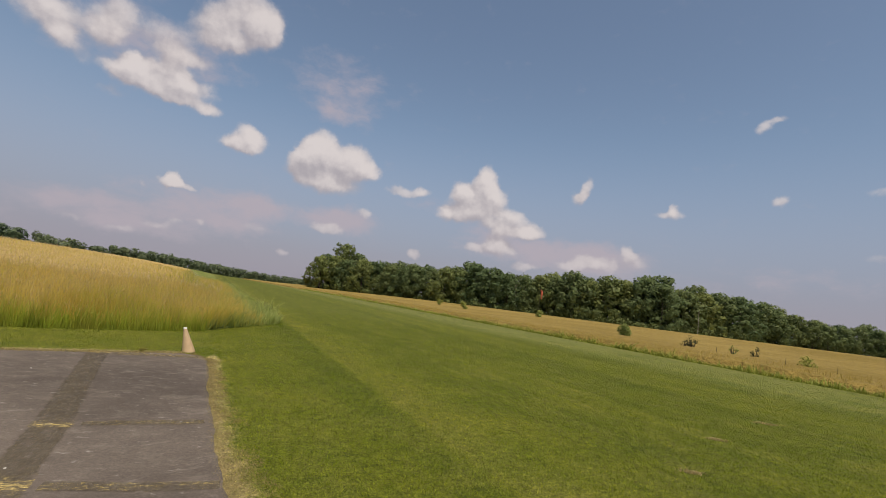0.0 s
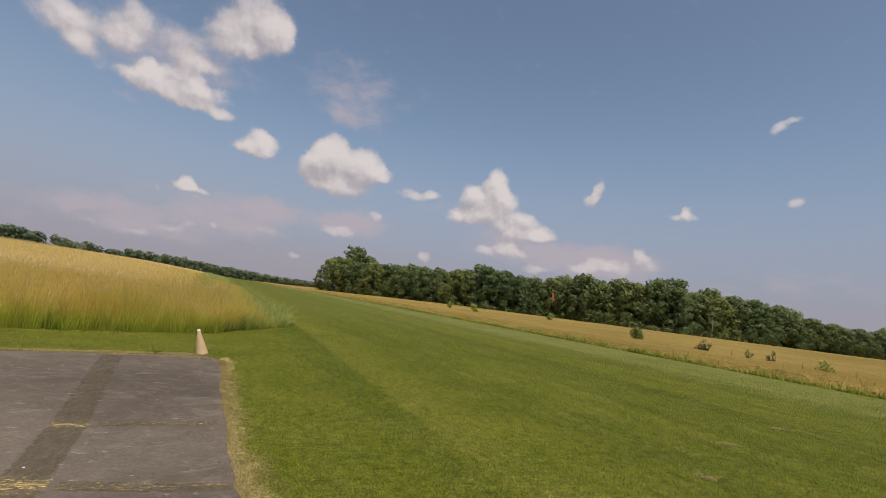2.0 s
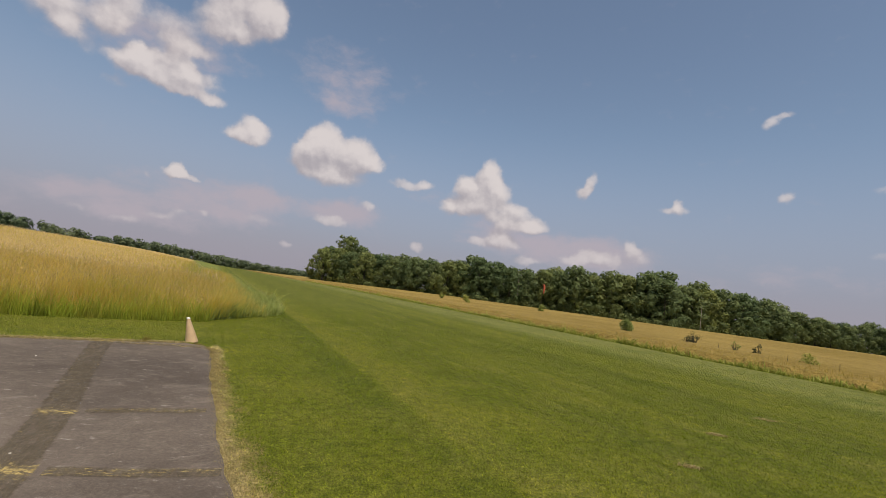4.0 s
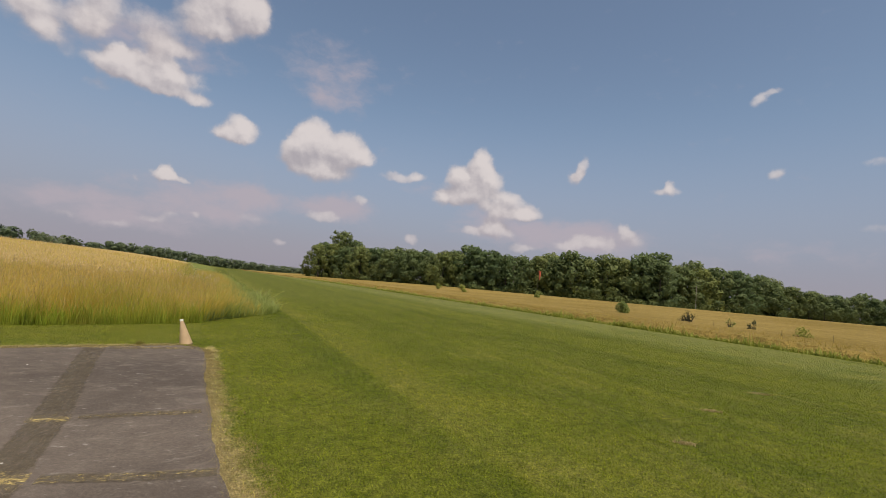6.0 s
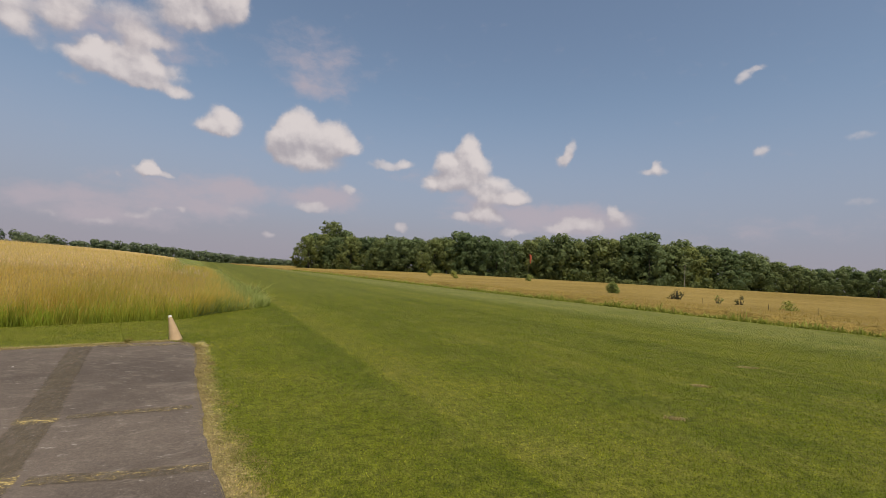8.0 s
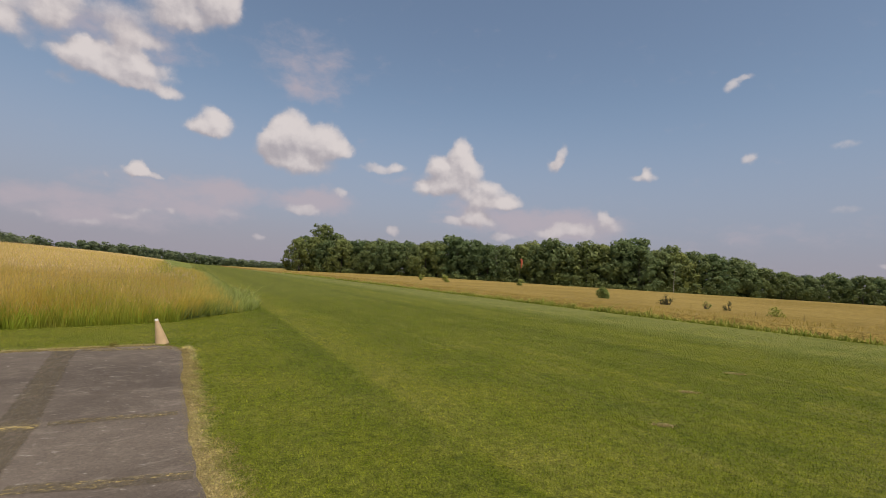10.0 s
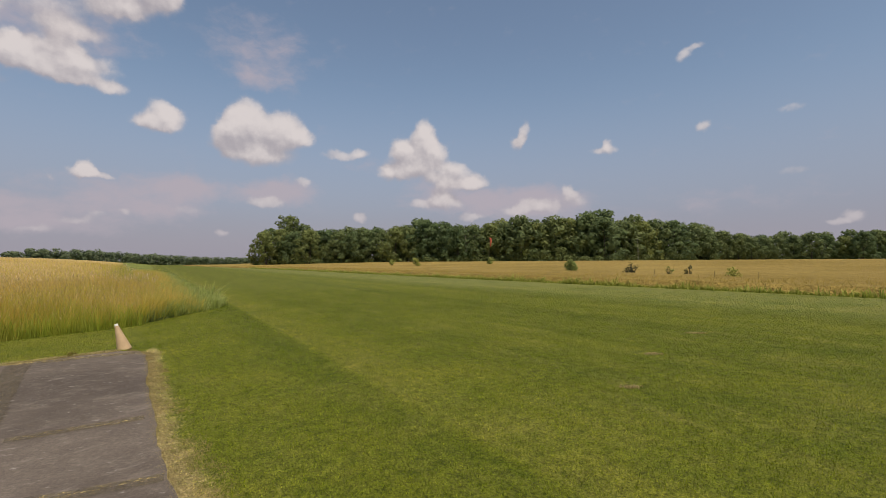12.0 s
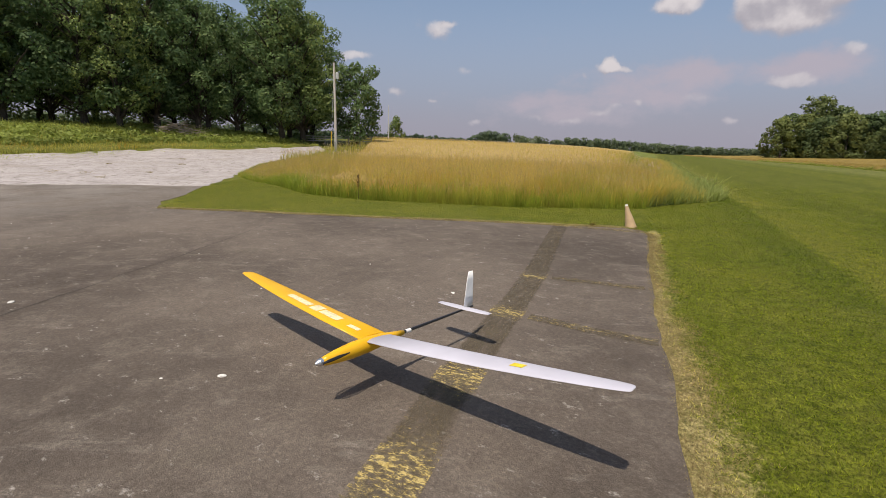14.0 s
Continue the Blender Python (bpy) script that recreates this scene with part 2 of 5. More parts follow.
def calc(t, op, a, b=None, c=None):
    n = t.nodes.new("ShaderNodeMath")
    n.operation = op
    for i, v in enumerate((a, b, c)):
        if v is None:
            continue
        if isinstance(v, (int, float)):
            n.inputs[i].default_value = v
        else:
            link(t, v, n.inputs[i])
    return n.outputs[0]


def bump(t, b, hgt, dist, strength=0.6):
    n = t.nodes.new("ShaderNodeBump")
    n.inputs["Strength"].default_value, n.inputs["Distance"].default_value = strength, dist
    link(t, hgt, n.inputs["Height"])
    link(t, n.outputs[0], b.inputs["Normal"])


def island(t):
    return t.nodes.new("ShaderNodeNewGeometry").outputs["Random Per Island"]


def simple(name, colour, rough=0.6, metal=0.0, spec=0.4, vary=0.15, scale=12.0, relief=0.0):
    """Paint or plastic with faint mottling."""
    m, t, b = ntree(name, rough, spec)
    b.inputs["Metallic"].default_value = metal
    n = noise_tex(t, coords(t), scale, 5)
    dark = tuple(v * (1 - vary) for v in colour)
    light = tuple(min(1, v * (1 + vary)) for v in colour)
    link(t, ramp(t, n, (0.3, dark), (0.7, light)), b.inputs["Base Color"])
    if relief:
        bump(t, b, n, relief)
    return m


# the runway's own axes: A runs along it, B to its side
RUN, SIDE = Vector((-0.5225, 0.8526, 0)), Vector((-0.8526, -0.5225, 0))
RUN_TURN = math.atan2(0.8526, -0.5225) - math.pi / 2


def at(a, b, z=0.0):
    p = RUN * a + SIDE * b
    return Vector((p.x, p.y, z))


def run_coords(t, stretch=(1, 1, 1)):
    """Coordinates with y along the runway."""
    return coords(t, stretch, -RUN_TURN)


def lawn_colour(t):
    """Mown turf: broad mowing bands along the runway, dry patches and fine mottling."""
    v = run_coords(t)
    sep = t.nodes.new("ShaderNodeSeparateXYZ")
    link(t, v, sep.inputs[0])
    east = calc(t, "MULTIPLY_ADD", calc(t, "SUBTRACT", noise_tex(t, v, 0.22, 3), 0.5), 0.4, sep.outputs[0])
    near = calc(t, "DIVIDE", east, 10.0)
    bands = ramp(t, near, (0.0, 0.44), (0.10, 0.46), (0.16, 0.34), (0.21, 0.16), (0.25, 0.14), (0.268, 0.70), (0.33, 0.62), (0.42, 0.40), (0.48, 0.26), (0.58, 0.24), (0.66, 0.40), (0.76, 0.38), (0.82, 0.28), (0.94, 0.27), (1.0, 0.34))
    s1 = calc(t, "SINE", calc(t, "MULTIPLY", east, 2 * math.pi / 2.3))
    s2 = calc(t, "SINE", calc(t, "MULTIPLY", east, 2 * math.pi / 6.1))
    wide = calc(t, "MULTIPLY_ADD", s2, 0.16, calc(t, "MULTIPLY_ADD", s1, 0.10, 0.36))
    far = ramp(t, calc(t, "DIVIDE", east, 30.0), (0.30, 0.0), (0.36, 1.0))
    tone = blend(t, far, bands, wide)
    pale = ramp(t, calc(t, "DIVIDE", east, 40.0), (0.39, 0.0), (0.47, 0.62), (0.68, 0.75), (0.74, 0.2))
    base = ramp(t, tone, (0.05, GRASS_DARK), (0.55, GRASS_MID), (1.0, GRASS_LIGHT))
    base = blend(t, pale, base, GRASS_PALE)
    patch = noise_tex(t, run_coords(t, (1.0, 0.5, 1.0)), 1.5, 7, 0.78)
    base = blend(t, ramp(t, patch, (0.46, 0.0), (0.78, 0.42)), base, GRASS_DRY)
    base = blend(t, ramp(t, noise_tex(t, v, 0.33, 4, 0.6), (0.5, 0.0), (0.75, 0.55)), base, GRASS_DARK)
    rake = noise_tex(t, run_coords(t, (1.0, 0.16, 1.0)), 2.6, 6, 0.7)
    rake_on = ramp(t, calc(t, "DIVIDE", east, 10.0), (0.25, 0.25), (0.6, 1.0))
    base = blend(t, calc(t, "MULTIPLY", ramp(t, rake, (0.52, 0.0), (0.66, 0.36)), rake_on), base, GRASS_DRY)
    verge = ramp(t, calc(t, "MULTIPLY", sep.outputs[0], -1.0), (0.0, 0.0), (0.6, 0.85))
    base = blend(t, verge, base, GRASS_VERGE)
    swath = noise_tex(t, run_coords(t, (1.0, 0.09, 1.0)), 1.6, 6, 0.75)
    base = blend(t, rake_on, base, blend(t, 1.0, base, ramp(t, swath, (0.38, (0.88, 0.90, 0.85)), (0.62, (1.09, 1.06, 1.12))), "MULTIPLY"))
    # straw-dry margin along the worn edge of the pad
    run = calc(t, "DIVIDE", sep.outputs[1], 12.0)
    rim = ramp(t, run, (0.0, 0.38), (0.225, 0.25), (0.30, 0.2), (0.425, 0.06), (0.59, -0.03), (0.85, -0.1), (0.92, -0.4))
    wide = ramp(t, run, (0.0, 0.35), (0.3, 0.31), (0.6, 0.25), (0.86, 0.15), (0.905, 0.06), (0.93, 0.0))
    gap = calc(t, "DIVIDE", calc(t, "SUBTRACT", sep.outputs[0], rim), calc(t, "ADD", wide, 0.001))
    ragged = calc(t, "MULTIPLY_ADD", calc(t, "SUBTRACT", noise_tex(t, v, 2.6, 6, 0.7), 0.5), 2.1, gap)
    ragged = calc(t, "MULTIPLY_ADD", calc(t, "SUBTRACT", noise_tex(t, v, 26.0, 4, 0.7), 0.5), 2.4, ragged)
    straw = calc(t, "MULTIPLY", ramp(t, ragged, (0.3, 0.95), (1.35, 0.0)), ramp(t, calc(t, "MULTIPLY", gap, 0.25), (0.0, 1.0), (0.5, 1.0), (0.9, 0.0)))
    straw = calc(t, "MULTIPLY", straw, ramp(t, calc(t, "ADD", gap, 2.0), (0.3, 0.0), (0.9, 1.0)))
    straw = calc(t, "MULTIPLY", straw, ramp(t, run, (0.90, 1.0), (0.93, 0.0)))
    base = blend(t, straw, base, STRAW)
    base = blend(t, 0.85, base, ramp(t, noise_tex(t, v, 7.0, 5, 0.7), (0.36, (0.66, 0.72, 0.6)), (0.5, 1.0), (0.64, (1.24, 1.22, 1.3))), "MULTIPLY")
    base = blend(t, 0.7, base, ramp(t, noise_tex(t, v, 0.75, 5, 0.7), (0.36, (0.78, 0.86, 0.7)), (0.5, 1.0), (0.64, (1.2, 1.12, 1.2))), "MULTIPLY")
    return base, v


def mat_lawn():
    m, t, b = ntree("mown_grass", 0.85, 0.15)
    base, v = lawn_colour(t)
    clump = noise_tex(t, v, 9.0, 6, 0.8)
    fine = noise_tex(t, run_coords(t, (1.0, 0.7, 1.0)), 42.0, 5, 0.8)
    base = blend(t, 0.8, base, ramp(t, clump, (0.36, 0.68), (0.62, 1.4)), "MULTIPLY")
    base = blend(t, 0.8, base, ramp(t, fine, (0.38, 0.3), (0.60, 1.85)), "MULTIPLY")
    link(t, base, b.inputs["Base Color"])
    bump(t, b, calc(t, "ADD", fine, clump), 0.03, 0.5)
    return m


def mat_lawn_blade():
    """Blades of the same turf: each a shade lighter, darker or drier."""
    m, t, b = ntree("lawn_blade", 0.6, 0.2)
    base, v = lawn_colour(t)
    base = blend(t, 1.0, base, (1.88, 1.87, 1.68), "MULTIPLY")
    r = island(t)
    base = blend(t, 1.0, base, ramp(t, r, (0.0, (0.30, 0.40, 0.2)), (0.35, (0.74, 0.88, 0.52)), (0.75, (1.30, 1.40, 0.95)), (1.0, (2.1, 2.1, 1.5))), "MULTIPLY")
    link(t, base, b.inputs["Base Color"])
    tr = t.nodes.new("ShaderNodeBsdfTranslucent")
    link(t, base, tr.inputs[0])
    mix = t.nodes.new("ShaderNodeMixShader")
    mix.inputs[0].default_value = 0.35
    link(t, b.outputs[0], mix.inputs[1])
    link(t, tr.outputs[0], mix.inputs[2])
    link(t, mix.outputs[0], t.nodes["Material Output"].inputs[0])
    return m


def mat_asphalt():
    m, t, b = ntree("worn_asphalt", 0.82, 0.25)
    v = coords(t)
    big = noise_tex(t, v, 0.22, 5, 0.65)
    mid = noise_tex(t, v, 2.6, 7, 0.75)
    scuff = noise_tex(t, coords(t, (1.0, 0.25, 1.0), 0.6), 5.0, 7, 0.75)
    stone = noise_tex(t, v, 38.0, 4, 0.8)
    grit = noise_tex(t, v, 120.0, 3, 0.8)
    col = ramp(t, big, (0.38, (0.083, 0.066, 0.053)), (0.62, (0.163, 0.133, 0.108)))
    col = blend(t, ramp(t, mid, (0.50, 0.0), (0.72, 0.6)), col, (0.225, 0.190, 0.155))
    col = blend(t, ramp(t, mid, (0.28, 0.5), (0.42, 0.0)), col, (0.062, 0.050, 0.043))
    col = blend(t, ramp(t, scuff, (0.57, 0.0), (0.72, 0.6)), col, (0.27, 0.235, 0.198))
    col = blend(t, ramp(t, noise_tex(t, v, 0.9, 4, 0.6), (0.6, 0.0), (0.75, 0.35)), col, (0.11, 0.10, 0.07))
    col = blend(t, ramp(t, noise_tex(t, coords(t, (1.0, 0.5, 1.0), 1.1), 11.0, 8, 0.8), (0.595, 0.0), (0.65, 0.7)), col, (0.40, 0.37, 0.33))
    sep = t.nodes.new("ShaderNodeSeparateXYZ")
    link(t, run_coords(t), sep.inputs[0])
    dust = calc(t, "MULTIPLY", ramp(t, calc(t, "DIVIDE", sep.outputs[0], -24.0), (0.36, 0.0), (0.72, 0.75)), ramp(t, noise_tex(t, v, 0.6, 6, 0.7), (0.36, 0.25), (0.58, 1.0)))
    col = blend(t, dust, col, (0.25, 0.225, 0.20))
    col = blend(t, 0.75, col, ramp(t, stone, (0.30, 0.6), (0.52, 1.0), (0.72, 1.5)), "MULTIPLY")
    col = blend(t, 0.6, col, ramp(t, grit, (0.32, 0.45), (0.52, 1.0), (0.72, 1.9)), "MULTIPLY")
    link(t, col, b.inputs["Base Color"])
    bump(t, b, calc(t, "ADD", grit, stone), 0.008, 0.8)
    return m


def mat_gravel():
    m, t, b = ntree("pale_gravel", 0.9, 0.2)
    v = coords(t)
    stones = t.nodes.new("ShaderNodeTexVoronoi")
    link(t, v, stones.inputs["Vector"])
    stones.inputs["Scale"].default_value = 16
    mid = noise_tex(t, v, 0.7, 7, 0.7)
    col = ramp(t, mid, (0.3, (0.40, 0.36, 0.345)), (0.55, (0.52, 0.475, 0.46)), (0.75, (0.59, 0.545, 0.53)))
    col = blend(t, ramp(t, noise_tex(t, v, 2.3, 6, 0.75), (0.54, 0.0), (0.62, 0.6)), col, (0.24, 0.22, 0.195))
    lie = noise_tex(t, coords(t, (0.35, 1.0, 1.0), 0.4), 3.2, 7, 0.8)
    col = blend(t, ramp(t, lie, (0.575, 0.0), (0.61, 0.9)), col, (0.13, 0.115, 0.085))
    col = blend(t, ramp(t, noise_tex(t, v, 0.25, 4, 0.6), (0.52, 0.0), (0.72, 0.45)), col, (0.33, 0.29, 0.23))
    col = blend(t, 0.7, col, ramp(t, noise_tex(t, v, 40.0, 4, 0.8), (0.34, 0.6), (0.68, 1.35)), "MULTIPLY")
    col = blend(t, 0.6, col, ramp(t, stones.outputs["Distance"], (0.0, 1.2), (0.6, 0.6)), "MULTIPLY")
    link(t, col, b.inputs["Base Color"])
    bump(t, b, stones.outputs["Distance"], 0.02, 0.6)
    return m


def mat_hay_mat(name, lo, hi, green, relief=0.25, tuft_scale=6.0):
    m, t, b = ntree(name, 0.9, 0.1)
    v = coords(t)
    big = noise_tex(t, v, 0.05, 5, 0.6)
    col = ramp(t, big, (0.35, lo), (0.65, hi))
    col = blend(t, ramp(t, noise_tex(t, v, 0.3, 5, 0.65), (0.55, 0.0), (0.8, 0.5)), col, green)
    tuft = noise_tex(t, v, tuft_scale, 5, 0.75)
    col = blend(t, 0.6, col, ramp(t, tuft, (0.3, 0.45), (0.7, 1.4)), "MULTIPLY")
    link(t, col, b.inputs["Base Color"])
    bump(t, b, tuft, relief, 1.0)
    return m


def mat_blade(name, root, tips, through_light=0.35, dry=None):
    """Grass blades: one colour at the root, several at the tip, varied blade by blade."""
    m, t, b = ntree(name, 0.6, 0.25)
    up = t.nodes.new("ShaderNodeAttribute")
    up.attribute_name = "along"
    r = island(t)
    n = len(tips)
    tip = ramp(t, r, *[((i + 0.5) / n, c) for i, c in enumerate(tips)])
    col = blend(t, up.outputs["Fac"], root, tip)
    if dry:
        col = blend(t, ramp(t, noise_tex(t, coords(t), 0.55, 4), (0.46, 0.0), (0.68, 0.75)), col, dry[0])
        col = blend(t, ramp(t, noise_tex(t, coords(t, turn=1.0), 0.4, 5), (0.5, 0.0), (0.7, 0.7)), col, dry[1])
    tuft = noise_tex(t, coords(t, (1.0, 1.0, 0.05)), 2.4, 4, 0.7)
    col = blend(t, 0.8, col, ramp(t, tuft, (0.34, 0.7), (0.5, 1.0), (0.66, 1.3)), "MULTIPLY")
    link(t, col, b.inputs["Base Color"])
    tr = t.nodes.new("ShaderNodeBsdfTranslucent")
    link(t, col, tr.inputs[0])
    mix = t.nodes.new("ShaderNodeMixShader")
    mix.inputs[0].default_value = through_light
    link(t, b.outputs[0], mix.inputs[1])
    link(t, tr.outputs[0], mix.inputs[2])
    link(t, mix.outputs[0], t.nodes["Material Output"].inputs[0])
    return m


def mat_leaf(name, dark, light, warm):
    m, t, b = ntree(name, 0.6, 0.2)
    r = island(t)
    col = ramp(t, r, (0.0, dark), (0.65, light), (1.0, warm))
    info = t.nodes.new("ShaderNodeObjectInfo")
    col = blend(t, 0.7, col, ramp(t, info.outputs["Random"], (0.0, (0.62, 0.75, 0.8)), (0.5, (1.0, 1.0, 1.0)), (1.0, (1.5, 1.3, 0.95))), "MULTIPLY")
    col = blend(t, 0.8, col, ramp(t, noise_tex(t, coords(t), 0.35, 3), (0.35, 0.62), (0.65, 1.3)), "MULTIPLY")
    link(t, col, b.inputs["Base Color"])
    tr = t.nodes.new("ShaderNodeBsdfTranslucent")
    link(t, col, tr.inputs[0])
    mix = t.nodes.new("ShaderNodeMixShader")
    mix.inputs[0].default_value = 0.46
    link(t, b.outputs[0], mix.inputs[1])
    link(t, tr.outputs[0], mix.inputs[2])
    link(t, mix.outputs[0], t.nodes["Material Output"].inputs[0])
    return m


def mat_bark(name, dark, light):
    m, t, b = ntree(name, 0.9, 0.15)
    n = noise_tex(t, coords(t, (3, 3, 0.5)), 4.0, 6, 0.7)
    link(t, ramp(t, n, (0.3, dark), (0.7, light)), b.inputs["Base Color"])
    bump(t, b, n, 0.04, 0.9)
    return m


GRASS_DARK, GRASS_MID, GRASS_LIGHT = (0.058, 0.073, 0.005), (0.089, 0.099, 0.009), (0.124, 0.117, 0.026)
GRASS_DRY, GRASS_PALE = (0.146, 0.134, 0.036), (0.130, 0.138, 0.040)
GRASS_VERGE = (0.108, 0.113, 0.020)
STRAW = (0.235, 0.192, 0.085)
LAWN = mat_lawn()
ASPHALT, GRAVEL = mat_asphalt(), mat_gravel()
HAY_FLOOR = mat_hay_mat("ripe_hay", (0.44, 0.31, 0.095), (0.54, 0.39, 0.16), (0.40, 0.31, 0.085))
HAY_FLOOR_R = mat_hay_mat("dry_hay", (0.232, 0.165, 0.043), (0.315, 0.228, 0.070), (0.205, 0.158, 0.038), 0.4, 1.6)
WEED_FLOOR = mat_hay_mat("bank_grass", (0.13, 0.17, 0.03), (0.26, 0.25, 0.06), (0.12, 0.17, 0.025))
BLADE = mat_lawn_blade()
DEAD_BLADE = mat_blade("dead_blade", (0.26, 0.19, 0.09), [(0.36, 0.28, 0.125), (0.28, 0.25, 0.085), (0.33, 0.25, 0.10), (0.41, 0.33, 0.16), (0.21, 0.22, 0.06)], 0.3)
HAY_BLADE = mat_blade("hay_blade", (0.48, 0.46, 0.075), [(0.77, 0.54, 0.14), (0.81, 0.58, 0.18), (0.69, 0.53, 0.11), (0.84, 0.65, 0.26)], 0.64, ((0.47, 0.47, 0.085), (0.70, 0.44, 0.11)))
HAY_HEAD = mat_blade("hay_seed_head", (0.50, 0.37, 0.13), [(0.70, 0.51, 0.20), (0.62, 0.44, 0.15), (0.74, 0.57, 0.27)], 0.5)
HAY_HEAD_FAR = mat_blade("pale_seed_head", (0.56, 0.42, 0.20), [(0.80, 0.62, 0.38), (0.72, 0.53, 0.28), (0.84, 0.69, 0.47)], 0.5)
GREEN_BLADE = mat_blade("tall_green_blade", (0.30, 0.36, 0.09), [(0.42, 0.48, 0.14), (0.50, 0.53, 0.19), (0.58, 0.56, 0.24), (0.36, 0.43, 0.11)], 0.56, ((0.24, 0.32, 0.07), (0.46, 0.44, 0.15)))
EDGE_BLADE = mat_blade("hay_edge_blade", (0.27, 0.33, 0.045), [(0.42, 0.50, 0.06), (0.52, 0.54, 0.09), (0.33, 0.42, 0.045)], 0.54, ((0.50, 0.46, 0.09), (0.24, 0.32, 0.04)))
BANK_BLADE = mat_blade("bank_weed_blade", (0.34, 0.36, 0.07), [(0.42, 0.47, 0.10), (0.50, 0.51, 0.13), (0.33, 0.40, 0.07)], 0.54, ((0.55, 0.48, 0.14), (0.26, 0.34, 0.05)))
LEAF_NEAR = mat_leaf("oak_leaf", (0.108, 0.170, 0.066), (0.170, 0.248, 0.094), (0.250, 0.315, 0.130))
LEAF_FAR = mat_leaf("woodland_leaf", (0.130, 0.174, 0.069), (0.151, 0.195, 0.077), (0.174, 0.214, 0.086))
BARK = mat_bark("bark", (0.035, 0.028, 0.022), (0.10, 0.085, 0.068))


# ---- mesh helpers ----
def part(name, bm, material, parent=None, label=""):
    me = bpy.data.meshes.new(name)
    bm.to_mesh(me)
    bm.free()
    me.materials.append(material)
    ob = new(name, me)
    if parent is not None:
        ob.parent = parent
    if label:
        tagged(ob, label)
    return ob


def fast_mesh(name, verts, faces_n, loops, material, smooth=False, along=None):
    """A mesh from arrays: all faces have faces_n corners."""
    me = bpy.data.meshes.new(name)
    nf = len(loops) // faces_n
    me.vertices.add(len(verts))
    me.vertices.foreach_set("co", np.asarray(verts, np.float32).ravel())
    me.loops.add(len(loops))
    me.loops.foreach_set("vertex_index", np.asarray(loops, np.int32))
    me.polygons.add(nf)
    me.polygons.foreach_set("loop_start", np.arange(0, nf * faces_n, faces_n, dtype=np.int32))
    me.polygons.foreach_set("loop_total", np.full(nf, faces_n, np.int32))
    me.update(calc_edges=True)
    if smooth:
        me.polygons.foreach_set("use_smooth", np.ones(nf, bool))
    if along is not None:
        at_ = me.attributes.new("along", "FLOAT", "POINT")
        at_.data.foreach_set("value", np.asarray(along, np.float32))
    me.materials.append(material)
    return me


def smooth01(x):
    x = np.clip(x, 0, 1)
    return x * x * (3 - 2 * x)


def terrain(x, y):
    """Height of the land: level by the pad, rising gently to the west, a low swell to the east."""
    x, y = np.asarray(x, float), np.asarray(y, float)
    d = np.hypot(x, y)
    q = np.maximum(0, x * -0.8526 + y * -0.5225)
    a = x * -0.5225 + y * 0.8526
    b = x * -0.8526 + y * -0.5225
    west = 2.45 * (1 - np.exp(-q / 25)) * smooth01((d - 23) / 72)
    west += 0.012 * np.clip(d - 60, 0, 140) * (1 - np.exp(-q / 25))
    foot = np.interp(a, [-10, 3, 17, 24, 33, 38, 42, 52], [54, 50, 41.7, 43.2, 45.4, 43.7, 43.3, 42.2])
    bank = 1.15 * smooth01((b - foot + 1) / 11) * smooth01((58 - a) / 16)
    east = 1.1 * smooth01((-b - 34) / 60) * smooth01((d - 30) / 70)
    return west + bank + east


def noise2(x, y, scale, seed=0.0):
    return np.array([noise.noise((px * scale, py * scale, seed)) for px, py in zip(np.ravel(x), np.ravel(y))])


def loft_sheet(name, line_a, line_b, rows, material, lift, wave=0.0, wave_scale=1.0, n=60, lip=False, drop=0.0, ends=()):
    """A sheet on the land between two lines of (x, y) points."""
    def resample(line):
        p = np.array(line, float)
        s = np.r_[0, np.cumsum(np.hypot(*np.diff(p, axis=0).T))]
        u = np.linspace(0, s[-1], n)
        return np.stack([np.interp(u, s, p[:, 0]), np.interp(u, s, p[:, 1])], 1)
    pa, pb = resample(line_a), resample(line_b)
    k = (np.linspace(0, 1, rows) ** 1.6)[:, None, None]
    g = (pa[None] * (1 - k) + pb[None] * k).reshape(-1, 2)
    z = terrain(g[:, 0], g[:, 1]) + lift
    if wave:
        z = z + wave * noise2(g[:, 0], g[:, 1], wave_scale)
    z[:n] -= drop
    if lip:
        for col in ends:
            for k in range(7):
                z[abs(col - k)::n] -= (lift + 0.05) * (1 - k / 7)
        z[:n] -= lift + 0.1
        g[n:2 * n] = g[:n] * 0.4 + g[n:2 * n] * 0.6 if rows < 12 else g[:n] + (g[n:2 * n] - g[:n]) * np.clip(0.5 / (np.hypot(*(g[n:2 * n] - g[:n]).T) + 1e-6), 0, 1)[:, None]
    idx = np.arange(rows * n).reshape(rows, n)
    quads = np.stack([idx[:-1, :-1], idx[:-1, 1:], idx[1:, 1:], idx[1:, :-1]], -1).reshape(-1)
    me = fast_mesh(name, np.c_[g, z], 4, quads, material, True)
    bm = bmesh.new()
    bm.from_mesh(me)
    bmesh.ops.recalc_face_normals(bm, faces=bm.faces)
    if sum(f.normal.z for f in bm.faces) < 0:
        bmesh.ops.reverse_faces(bm, faces=bm.faces)
    bm.to_mesh(me)
    bm.free()
    return new(name, me)


RNG = np.random.default_rng(7)


